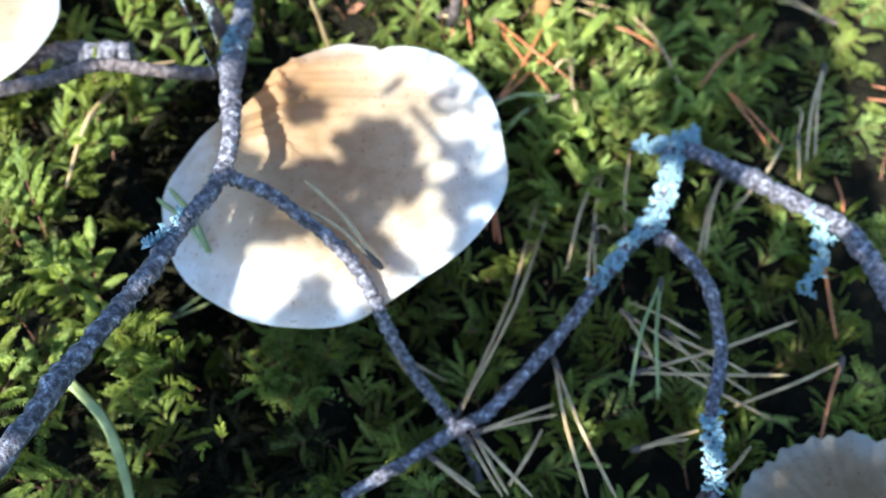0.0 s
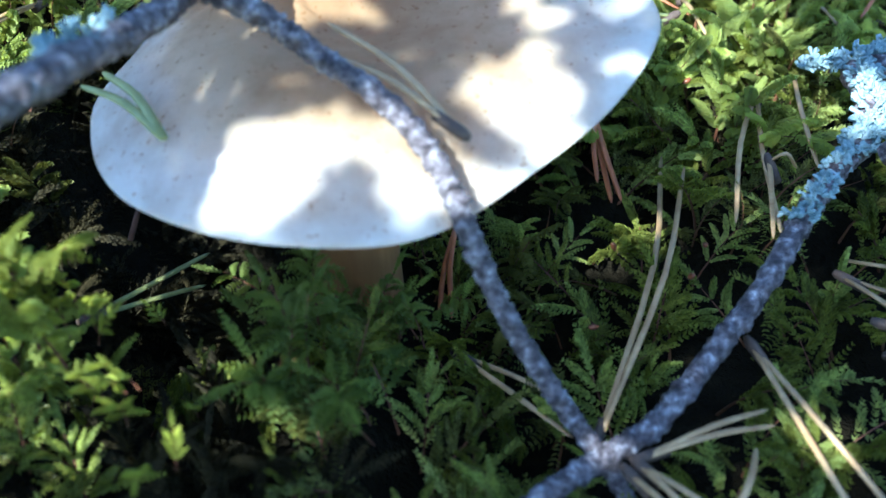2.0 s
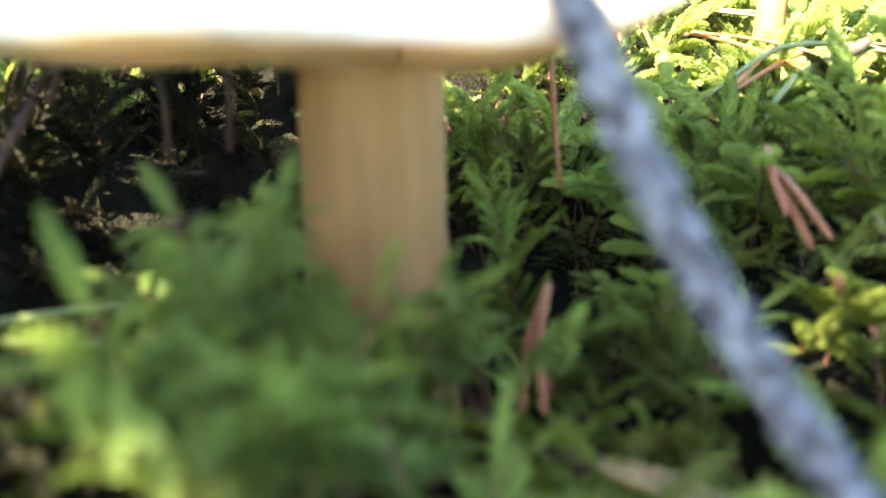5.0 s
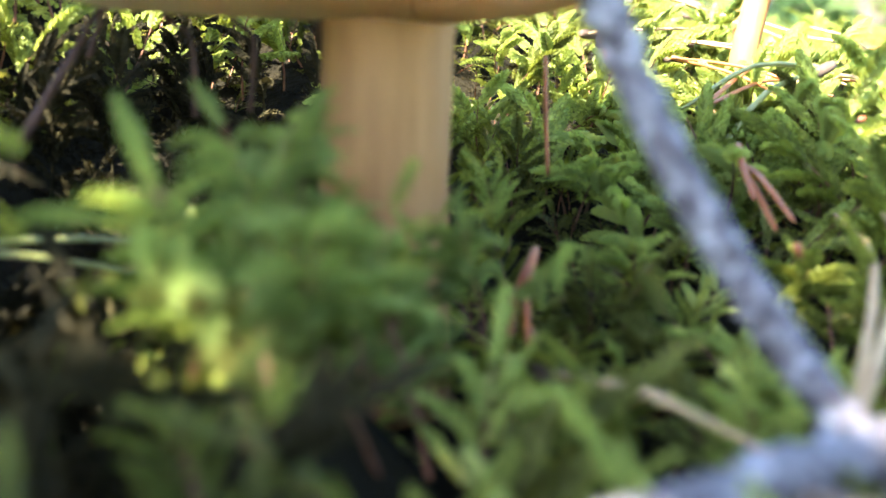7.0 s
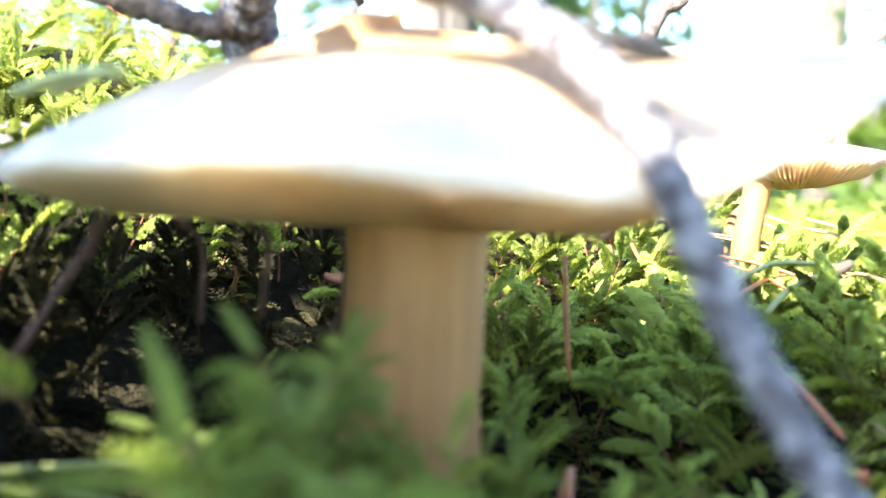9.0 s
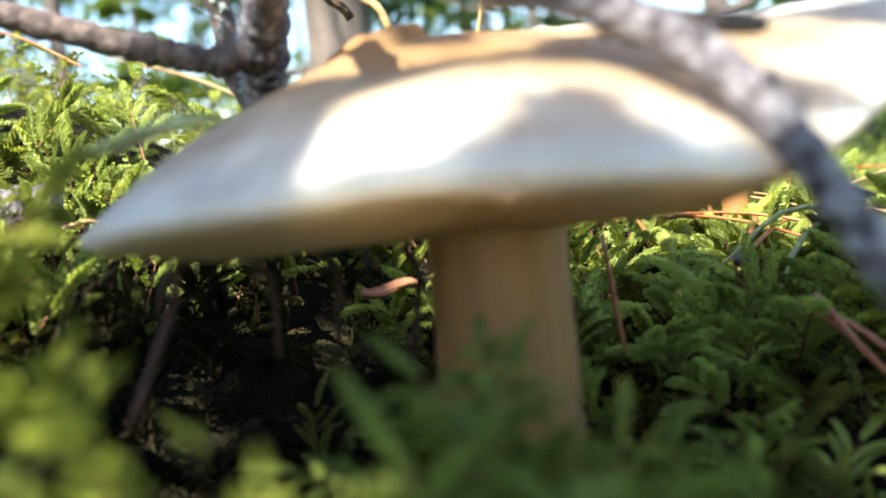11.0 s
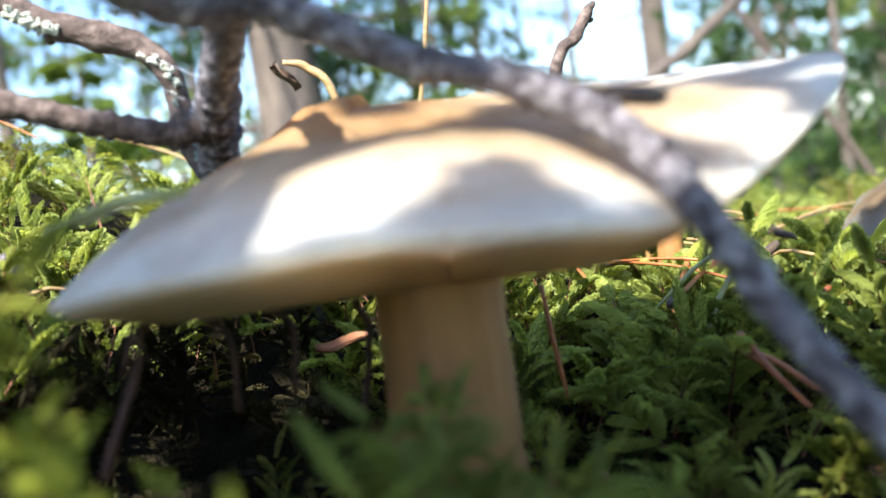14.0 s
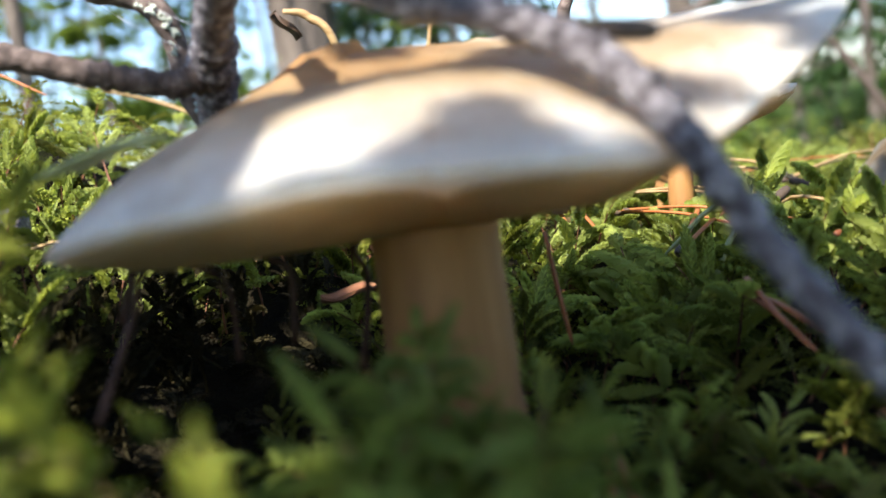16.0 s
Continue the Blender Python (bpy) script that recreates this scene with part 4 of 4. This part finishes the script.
needle_pair((0.0927, 0.1960, -0.0046), [(0.0795, 0.1634, -0.0037), (0.0817, 0.1650, -0.0033)], needle_tan, TAN, 0.003)
needle_pair((0.0464, 0.1694, 0.0032), [(0.0437, 0.1532, -0.0033), (0.0517, 0.1678, 0.0024)], needle_tan, TAN, 0.003)
needle_pair((0.0448, 0.2415, 0.0024), [(0.0440, 0.2096, 0.0076), (0.0372, 0.2343, 0.0042)], needle_tan, TAN, 0.003)
needle_pair((0.0370, 0.2180, 0.0100), [(0.0156, 0.2090, -0.006), (0.0120, 0.2180, 0.002)], needle_green, PALE, 0.004, 0.0008)
needle_pair((-0.0145, 0.1990, 0.0126), [(-0.0135, 0.1950, -0.006)], needle_red, RUST, 0.0, 0.0007, False)
needle_pair((0.0160, 0.1940, -0.0025), [(0.0175, 0.1700, -0.006), (0.0160, 0.1720, -0.008)], needle_red, RUST, 0.002, 0.0007, False)
needle_pair((0.0145, 0.1890, 0.001), [(0.0130, 0.1740, -0.004)], needle_red, RUST, 0.001, 0.0006, False)
needle_pair((-0.0015, 0.2541, 0.0126), [(0.0478, 0.3220, 0.0080), (0.0069, 0.2525, 0.0094)], needle_tan, TAN, 0.002)
needle_pair((-0.0172, 0.1680, -0.010), [(-0.0215, 0.1520, -0.020), (-0.0190, 0.1500, -0.018)], needle_red, RUST, 0.001, 0.0006, False)
needle_pair((-0.0180, 0.1348, 0.0375), [(-0.0381, 0.1578, 0.0440), (-0.0386, 0.1496, 0.0435)], needle_tan,
            "dry tan pine needles lying on the mushroom cap", 0.001, 0.00075)
needle_pair((-0.0637, 0.1407, 0.0345), [(-0.0783, 0.1636, 0.0330), (-0.0814, 0.1602, 0.0325)], needle_green,
            "pale green pine needles on the rim of the mushroom cap", 0.001, 0.00095, False)
needle_pair((-0.0857, 0.1406, -0.0042), [(-0.0673, 0.1625, -0.0089), (-0.0674, 0.1552, -0.0108)], needle_green, PALE, 0.001)

for k, (a, b) in enumerate((
        ((0.0562, 0.1307, -0.0043), (0.0938, 0.1091, -0.0066)), ((0.0833, 0.1136, -0.0067), (0.1173, 0.1276, -0.0061)),
        ((0.1173, 0.1276, -0.0061), (0.1056, 0.1019, -0.0078)), ((0.1204, 0.1679, -0.0065), (0.1165, 0.1342, -0.0043)),
        ((0.0062, 0.1032, -0.0058), (0.0151, 0.0866, -0.0051)), ((0.0168, 0.0895, -0.0045), (0.0271, 0.1063, -0.0053)),
        ((0.0692, 0.0866, -0.0057), (0.0866, 0.1023, -0.0086)), ((0.0563, 0.1470, -0.0041), (0.0760, 0.1343, -0.0041)))):
    needle_pair(a, [b], needle_red if k in (2, 3) else needle_tan, "single " + (RUST if k in (2, 3) else TAN), 0.003, 0.0006, k % 2 == 0)

rng_n = np.random.default_rng(31)
for k in range(34):
    x, y = rng_n.uniform(-0.15, 0.2), rng_n.uniform(0.17, 0.36)
    if math.hypot(x + 0.034, y - 0.167) < 0.055 or (x < -0.03 and y < 0.26):
        continue
    a, ln, sp = rng_n.uniform(0, 6.283), rng_n.uniform(0.025, 0.05), rng_n.uniform(0.04, 0.25)
    def on(px, py):
        return (px, py, float(moss_top(px, py)) + rng_n.uniform(-0.001, 0.004))
    ends = [on(x + math.cos(a + q) * ln, y + math.sin(a + q) * ln) for q in (0, sp)]
    needle_pair(on(x, y), ends if k % 3 else ends[:1], needle_red if k % 2 else needle_tan, RUST if k % 2 else TAN, 0.002, 0.0006, k % 3 > 0)


# ---- grass, stalks, twigs and scraps ----
grass = thing("grass_blade", (-0.100, 0.112, 0.012), "bent pale green grass blade in the moss", "grass")
part("blade", rod("blade", [(-0.104, 0.120, 0.010, 0.0012), (-0.100, 0.110, 0.024, 0.0014), (-0.0896, 0.100, 0.016, 0.0015),
                            (-0.084, 0.086, 0.006, 0.0013), (-0.082, 0.070, -0.008, 0.0006)], needle_green, 20, 6,
                  origin=(-0.100, 0.112, 0.012), flat=0.25), grass)


def stalk(top, low, r, mat=stalk_mat, label="bare red-brown moss stalk under the cap"):
    t = thing("moss_stalk", low, label, "moss stalk", "bare moss stalks")
    a, b = np.array(low), np.array(top)
    bend, kink = a * 0.6 + b * 0.4 + [0.0014, 0.0, 0.0], a * 0.3 + b * 0.7 - [0.0006, 0.0, 0.0]
    part("stem", rod("stem", [(*(a - [0, 0, 0.006]), r * 1.2), (*bend, r), (*kink, r * 1.1), (*b, r * 0.7)], mat, 16, 7, rough=0.1, knots=0.3, seed=4, origin=low), t)


stalk((-0.0667, 0.172, 0.0215), (-0.0640, 0.174, 0.0115), 0.00035)
stalk((-0.0575, 0.172, 0.0210), (-0.0564, 0.174, 0.0125), 0.00035)
stalk((-0.0454, 0.172, 0.0215), (-0.0478, 0.174, 0.0080), 0.00045)
stalk((-0.0744, 0.172, 0.0220), (-0.0779, 0.174, 0.0190), 0.00035)
stalk((-0.0708, 0.172, 0.0220), (-0.0772, 0.150, 0.0120), 0.0004, label="long red-brown moss stalk leaning below the cap")


def flake(name, at, size, turn, mat, label, category):
    """A curled, ragged chip."""
    rng = np.random.default_rng(int(abs(at[0]) * 1e5))
    n, m = 10, 5
    V = []
    for lay in (0.0, -0.0005):
        for i in range(n):
            for j in range(m):
                u, w = i / (n - 1) - 0.5, j / (m - 1) - 0.5
                half = (1 - (2 * u) ** 4 * 0.7) * (1 + rng.uniform(-0.12, 0.12))
                V.append((u * size[0], w * size[1] * half, lay + 0.25 * size[1] * (w * w * 4) + 0.08 * size[0] * math.sin(u * 5)))
    F = []
    for lay in (0, 1):
        for i in range(n - 1):
            for j in range(m - 1):
                a = lay * n * m + i * m + j
                F.append((a, a + m, a + m + 1, a + 1) if lay == 0 else (a, a + 1, a + m + 1, a + m))
    rim = [i * m for i in range(n)] + [(n - 1) * m + j for j in range(1, m)] + [i * m + m - 1 for i in range(n - 2, -1, -1)] + [j for j in range(m - 2, 0, -1)]
    for a, b in zip(rim, rim[1:] + rim[:1]):
        F.append((a, b, b + n * m, a + n * m))
    ob = tagged(new(name, mesh_of(name, V, F, mat)), label, category)
    ob.matrix_world = pose(*at, *turn)
    return ob


flake("bark_flake", (-0.0474, 0.2137, 0.0058), (0.010, 0.0035), (10, 5, 8), orange_flake, "curled orange-brown bark flake lying on the moss", "bark")
flake("bark_flake", (-0.0300, 0.2500, 0.0200), (0.008, 0.003), (0, 10, 40), orange_flake, "curled orange-brown bark flake lying on the moss", "bark")
flake("dry_leaf", (-0.0505, 0.2250, 0.0545), (0.0065, 0.0042), (35, 50, 35), dry_leaf, "small curled brown leaf caught on a twig", "leaf")


def bud(at, turn):
    v, q, a, b = tube([(0, 0, 0, 0.0002), (0.0004, 0, 0, 0.0007), (0.0018, 0, 0, 0.0010), (0.0032, 0, 0, 0.0006), (0.0038, 0, 0, 0.0001)], 12, 8)
    ob = tagged(new("brown_bud", mesh_of("brown_bud", v, np.vstack([q[:, [0, 1, 2]], q[:, [0, 2, 3]], a, b]), bud_mat)),
                "small shiny red-brown bud scale in the moss", "bud", "bud scales")
    ob.matrix_world = pose(*at, *turn) @ Matrix.Diagonal((0.6, 0.6, 0.6, 1))


for at, turn in (((-0.0185, 0.1560, -0.017), (0, 60, 20)), ((0.0070, 0.1430, -0.0150), (0, 5, 10)), ((0.0310, 0.1540, -0.005), (0, 30, 80)),
                 ((0.0130, 0.1560, -0.005), (0, 70, 0)), ((0.0255, 0.1430, -0.002), (0, 60, 120)), ((0.0377, 0.2000, 0.004), (0, 20, 200))):
    bud(at, turn)


def twig(pts, label, mat=bark_brown):
    t = thing("dead_twig", pts[0][:3], label, "twig", "dead twigs")
    part("stem", rod("stem", pts, mat, 26, 8, rough=0.14, knots=0.2, seed=int(abs(pts[0][0]) * 1e4), origin=pts[0][:3]), t)
    g = np.random.default_rng(int(abs(pts[0][1]) * 1e5))
    for k in range(1, len(pts) - 1, 2):
        p, r = np.array(pts[k][:3]), pts[k][3]
        d = g.normal(0, 1, 3)
        d /= np.linalg.norm(d)
        part("stub", rod("stub", [(*p, r * 0.7), (*(p + d * r * 1.1), r * 0.5), (*(p + d * r * 1.5), r * 0.35)], mat, 6, 7, rough=0.1, seed=k, origin=pts[0][:3]), t)
    return t


twig([(0.0022, 0.252, 0.010, 0.0016), (0.0082, 0.2500, 0.0511, 0.0014), (0.0138, 0.2500, 0.0585, 0.0013), (0.0167, 0.2500, 0.0631, 0.0014), (0.0190, 0.2500, 0.0657, 0.0006)],
     "short dark dead twig standing behind the mushroom")
twig([(-0.0380, 0.2320, 0.0160, 0.0008), (-0.0416, 0.2250, 0.0485, 0.0007), (-0.0461, 0.2250, 0.0557, 0.0008), (-0.0504, 0.2250, 0.0573, 0.0005)],
     "thin pale dead twig holding a curled leaf", needle_tan)
twig([(-0.020, 0.30, 0.03, 0.0007), (-0.012, 0.29, 0.07, 0.0006), (-0.006, 0.28, 0.12, 0.0004)], "thin pale dead twig behind the mushroom", needle_tan)
twig([(-0.0990, 0.215, 0.0737, 0.0022), (-0.0876, 0.215, 0.0668, 0.0023), (-0.0816, 0.215, 0.0644, 0.0023), (-0.0738, 0.215, 0.0613, 0.0023), (-0.0695, 0.215, 0.0555, 0.0022), (-0.0689, 0.215, 0.0505, 0.0022), (-0.0680, 0.215, 0.0440, 0.0022), (-0.0652, 0.2135, 0.0385, 0.0020), (-0.0640, 0.2100, 0.0360, 0.0018)],
     "thick lichen-crusted dead twig behind the grey branch", bark_brown)
twig([(0.620, 1.21, 0.253, 0.006), (0.552, 1.2, 0.205, 0.008), (0.470, 1.2, 0.147, 0.008), (0.40, 1.2, 0.10, 0.007), (0.31, 1.2, -0.03, 0.007)],
     "leaning bare dead branch among the far trees", tree_bark)
twig([(0.500, 1.21, 0.240, 0.004), (0.542, 1.2, 0.195, 0.0045), (0.604, 1.2, 0.105, 0.0045), (0.640, 1.2, 0.064, 0.005), (0.720, 1.2, -0.06, 0.006)],
     "leaning brown dead branch among the far trees", bark_brown)
twig([(-0.1010, 0.2230, 0.0260, 0.0036), (-0.1155, 0.2230, 0.0260, 0.0042), (-0.1310, 0.2190, 0.0265, 0.0044), (-0.1510, 0.2120, 0.0270, 0.0044)],
     "thick broken dark stick lying on the moss", bark)


# ---- lichen ----
def lichen(at, line, count, size, seed, mat=None, label="tuft of pale blue-grey lichen on the dead branch"):
    """A tuft of forked, flattened lobes along a line of places on a branch."""
    rng = np.random.default_rng(seed)
    V, F = [], []

    def strip(p, d, w, ln, n, left):
        d = d / np.linalg.norm(d)
        s = np.cross(d, n)
        s /= np.linalg.norm(s) + 1e-9
        e = p + d * ln
        th = n * 0.00022
        b = len(V)
        V.extend([p - s * w * 0.7 - th, p + s * w * 0.7 - th, e + s * w - th, e - s * w - th,
                  p - s * w * 0.7 + th, p + s * w * 0.7 + th, e + s * w + th, e - s * w + th,
                  e + d * w * 0.9 - th, e + d * w * 0.9 + th])
        F.extend([(b, b + 3, b + 2), (b, b + 2, b + 1), (b + 4, b + 5, b + 6), (b + 4, b + 6, b + 7), (b, b + 4, b + 7), (b, b + 7, b + 3),
                  (b + 1, b + 2, b + 6), (b + 1, b + 6, b + 5), (b + 3, b + 8, b + 2), (b + 7, b + 6, b + 9),
                  (b + 3, b + 7, b + 9), (b + 3, b + 9, b + 8), (b + 2, b + 8, b + 9), (b + 2, b + 9, b + 6)])
        if left:
            for q in rng.choice([2, 2, 3]) * [0]:
                strip(e, d + s * rng.normal(0, 0.75) + n * rng.normal(0.1, 0.4), w * rng.uniform(0.7, 1.0), ln * rng.uniform(0.55, 0.85),
                      n + rng.normal(0, 0.25, 3), left - 1)
    c = glide(line, 60)
    for k in range(count):
        p = c[rng.integers(60)][:3]
        d = rng.normal(0, 1, 3)
        d[2] = abs(d[2]) * 0.8 + 0.15
        d /= np.linalg.norm(d)
        n = np.array([0, 0, 1.0]) + rng.normal(0, 0.5, 3)
        n -= d * np.dot(n, d)
        n /= np.linalg.norm(n)
        strip(p - np.array(at), d, size * 0.22, size * rng.uniform(0.5, 1.0), n, 2)
    ob = tagged(new("lichen", mesh_of("lichen", V, F, mat or lichen_mat, None, False)), label, "lichen", "lichen tufts")
    ob.location = at
    return ob


lichen((0.0653, 0.1695, 0.0090), [(0.0600, 0.1641, 0.0095), (0.0653, 0.1695, 0.0100), (0.0700, 0.1844, 0.0090), (0.0737, 0.1936, 0.0075)], 152, 0.0023, 1)
lichen((0.0762, 0.1997, 0.0055), [(0.0622, 0.1987, 0.0065), (0.0762, 0.1997, 0.0065), (0.0822, 0.2037, 0.0065)], 106, 0.0023, 2)
lichen((0.0449, 0.1471, 0.0060), [(0.0449, 0.1471, 0.0070), (0.0498, 0.1529, 0.0080), (0.0547, 0.1588, 0.0090), (0.0600, 0.1641, 0.0095)], 76, 0.0019, 3)
lichen((0.0705, 0.0960, 0.0080), [(0.0712, 0.1030, 0.0100), (0.0703, 0.0951, 0.0080), (0.0702, 0.0860, 0.0055)], 76, 0.0020, 4)
lichen((0.1116, 0.1686, 0.0130), [(0.1116, 0.1686, 0.0140), (0.1136, 0.1585, 0.0090), (0.1093, 0.1476, -0.0010)], 83, 0.0020, 5)
lichen((-0.069, 0.131, 0.056), [(-0.0715, 0.1270, 0.0578), (-0.0655, 0.1370, 0.0555)], 22, 0.0016, 6)
lichen((-0.0876, 0.215, 0.0655), [(-0.0935, 0.2125, 0.0690), (-0.0900, 0.2125, 0.0660), (-0.0860, 0.2125, 0.0640)], 30, 0.0009, 7, crust_mat, "pale greenish-white lichen crust on the dead twig")
lichen((-0.0695, 0.215, 0.0555), [(-0.0738, 0.2130, 0.0600), (-0.0695, 0.2125, 0.0555), (-0.0689, 0.2125, 0.0505)], 26, 0.0007, 9, crust_mat, "pale greenish-white lichen crust on the dead twig")
lichen((-0.064, 0.212, 0.040), [(-0.063, 0.203, 0.044), (-0.066, 0.218, 0.040)], 26, 0.0020, 8)

web = thing("spider_thread", (-0.075, 0.19, 0.058), "fine spider silk between the dead twigs", "spider silk")
for a, b in (((-0.0900, 0.2400, 0.0720), (-0.0660, 0.1920, 0.0490)), ((-0.0830, 0.2400, 0.0720), (-0.0630, 0.1950, 0.0520))):
    m = (np.array(a) + np.array(b)) / 2 - [0, 0, 0.0015]
    part("thread", rod("thread", [(*a, 0.00004), (*m, 0.00004), (*b, 0.00004)], web_mat, 8, 4, origin=(-0.075, 0.19, 0.058)), web)


# ---- single moss shoots that stand out ----
def moss_shoot(at, turn, size, seed, mat, label="pale feathery moss shoot, some sunlight put into its colour"):
    leaf, stem, fronds = shoot(seed, nodes=13, pairs=4, width=0.0015, sleek=True) if mat in (moss_tip, moss_sunlit) else shoot(seed, nodes=9, pairs=5, width=0.0010, sleek=True, long=0.9, droop=1.9, lacy=1.8)
    t = thing("moss_shoot", at, label, "moss", "single moss shoots")
    t.rotation_euler = (turn[0], turn[1], turn[2])
    t.scale = (size,) * 3
    v = stem.reshape(-1, 3)
    part("stem", mesh_of("stem", v, np.arange(len(v)).reshape(-1, 3), moss_stem, None, False), t)
    for f in fronds:
        v, inv = np.unique(np.round(f.reshape(-1, 3), 7), axis=0, return_inverse=True)
        part("frond", mesh_of("frond", v, inv.reshape(-1, 3), mat, None, False), t)


# single shoots; pale and deeper leaves put sun and shade into some colours
TONED = [(0.0465, 0.1930, 0), (0.0500, 0.1960, 1), (0.0440, 0.1965, 2), (0.0935, 0.2200, 3), (-0.1030, 0.1430, 4), (-0.0970, 0.1370, 5),
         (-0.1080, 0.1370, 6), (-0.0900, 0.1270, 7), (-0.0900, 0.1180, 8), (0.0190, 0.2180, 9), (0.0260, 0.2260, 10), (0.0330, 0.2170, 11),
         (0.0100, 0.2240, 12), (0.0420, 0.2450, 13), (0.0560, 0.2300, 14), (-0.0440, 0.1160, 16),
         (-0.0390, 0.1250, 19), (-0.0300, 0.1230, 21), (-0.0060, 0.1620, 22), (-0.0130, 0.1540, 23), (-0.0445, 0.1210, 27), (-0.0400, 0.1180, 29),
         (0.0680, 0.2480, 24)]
TONED += [(0.0300, 0.2620, 25), (0.0800, 0.2280, 26), (0.0060, 0.1960, 51), (0.0115, 0.2005, 52), (0.0020, 0.2060, 53), (0.0180, 0.2060, 54),
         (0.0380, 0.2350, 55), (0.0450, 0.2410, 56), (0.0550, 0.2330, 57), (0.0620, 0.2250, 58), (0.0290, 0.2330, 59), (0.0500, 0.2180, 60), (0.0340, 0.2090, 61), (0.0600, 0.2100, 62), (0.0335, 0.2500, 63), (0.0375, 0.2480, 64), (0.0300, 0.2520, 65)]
for x, y, k in TONED:
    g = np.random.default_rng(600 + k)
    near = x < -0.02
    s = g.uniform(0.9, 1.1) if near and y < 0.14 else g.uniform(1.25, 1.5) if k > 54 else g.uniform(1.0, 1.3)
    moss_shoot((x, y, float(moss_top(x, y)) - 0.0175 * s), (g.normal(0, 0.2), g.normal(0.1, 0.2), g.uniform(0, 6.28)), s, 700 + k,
               moss_old if k in (22, 23) else moss_shade if 15 <= k <= 23 or 27 <= k < 40 else moss_tip,
               "feathery moss shoot by the stem in a shade-toned leaf colour" if 15 <= k <= 23 or 27 <= k < 40 else "pale feathery moss shoot, some sunlight put into its colour")

STEM_SIDE = [(-0.0500, 0.1185, 0.0050, 0.6, 30), (-0.0400, 0.1370, 0.0050, 0.6, 35), (-0.0340, 0.1370, 0.0030, 0.6, 36), (-0.0290, 0.1390, 0.0015, 0.6, 37), (-0.0455, 0.1350, 0.0115, 0.6, 38), (-0.0425, 0.1310, 0.0145, 0.65, 39),
                           (-0.0445, 0.1225, 0.0150, 0.8, 31), (-0.0345, 0.1190, 0.0060, 0.8, 32), (-0.0440, 0.1235, 0.0130, 0.75, 33), (-0.0470, 0.1215, 0.0090, 0.5, 34)]
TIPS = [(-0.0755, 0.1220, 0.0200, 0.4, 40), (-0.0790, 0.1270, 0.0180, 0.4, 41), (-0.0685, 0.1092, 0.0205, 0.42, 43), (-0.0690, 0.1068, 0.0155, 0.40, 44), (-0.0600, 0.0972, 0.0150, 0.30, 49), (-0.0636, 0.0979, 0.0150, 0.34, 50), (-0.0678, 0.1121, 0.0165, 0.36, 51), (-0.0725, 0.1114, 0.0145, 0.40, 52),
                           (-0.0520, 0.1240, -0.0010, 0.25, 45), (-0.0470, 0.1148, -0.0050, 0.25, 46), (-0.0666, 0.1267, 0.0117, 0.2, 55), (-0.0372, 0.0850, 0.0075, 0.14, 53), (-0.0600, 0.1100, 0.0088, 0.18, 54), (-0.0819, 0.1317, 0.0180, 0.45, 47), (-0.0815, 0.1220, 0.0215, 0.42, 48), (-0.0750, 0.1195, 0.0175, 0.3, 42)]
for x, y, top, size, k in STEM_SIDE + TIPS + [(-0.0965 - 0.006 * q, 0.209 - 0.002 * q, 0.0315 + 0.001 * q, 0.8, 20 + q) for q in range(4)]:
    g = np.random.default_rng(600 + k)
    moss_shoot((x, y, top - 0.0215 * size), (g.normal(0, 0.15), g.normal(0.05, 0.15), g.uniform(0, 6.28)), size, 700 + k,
               moss_leaf if k < 30 else moss_shade if k < 40 else moss_sunlit, "green feathery moss shoot by the broken stick" if k < 30 else "feathery moss shoot in front of the stem, shade-toned green" if k < 40 else "moss shoot with sunlight put into its yellow-green colour")

rng_f = np.random.default_rng(55)
for k in range(15):         # tuft round the foot of the stem
    x, y = -0.054 + 0.031 * k / 14 + rng_f.uniform(-0.002, 0.002), rng_f.uniform(0.127, 0.147)
    size = rng_f.uniform(0.55, 0.7)
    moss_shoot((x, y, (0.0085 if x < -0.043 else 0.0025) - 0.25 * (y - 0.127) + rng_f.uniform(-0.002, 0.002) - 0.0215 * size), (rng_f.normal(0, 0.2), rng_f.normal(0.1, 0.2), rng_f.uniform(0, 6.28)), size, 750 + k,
               moss_shade, "feathery moss shoot by the stem in a shade-toned leaf colour")

rng_c = np.random.default_rng(71)
for k in range(6):         # tall clump beside the cap's rim
    u = k / 5
    x, y = -0.0895 + 0.009 * u + rng_c.uniform(-0.001, 0.001), 0.117 + 0.009 * ((k * 3) % 7) / 6
    size = rng_c.uniform(0.8, 0.95)
    moss_shoot((x, y, 0.0325 - 0.005 * u + rng_c.uniform(-0.003, 0.001) - 0.0215 * size), (rng_c.normal(0, 0.12), rng_c.normal(0.0, 0.12), rng_c.uniform(0, 6.28)), size, 800 + k,
               moss_tip if k % 2 else moss_leaf, "tall green feathery moss shoot beside the cap")
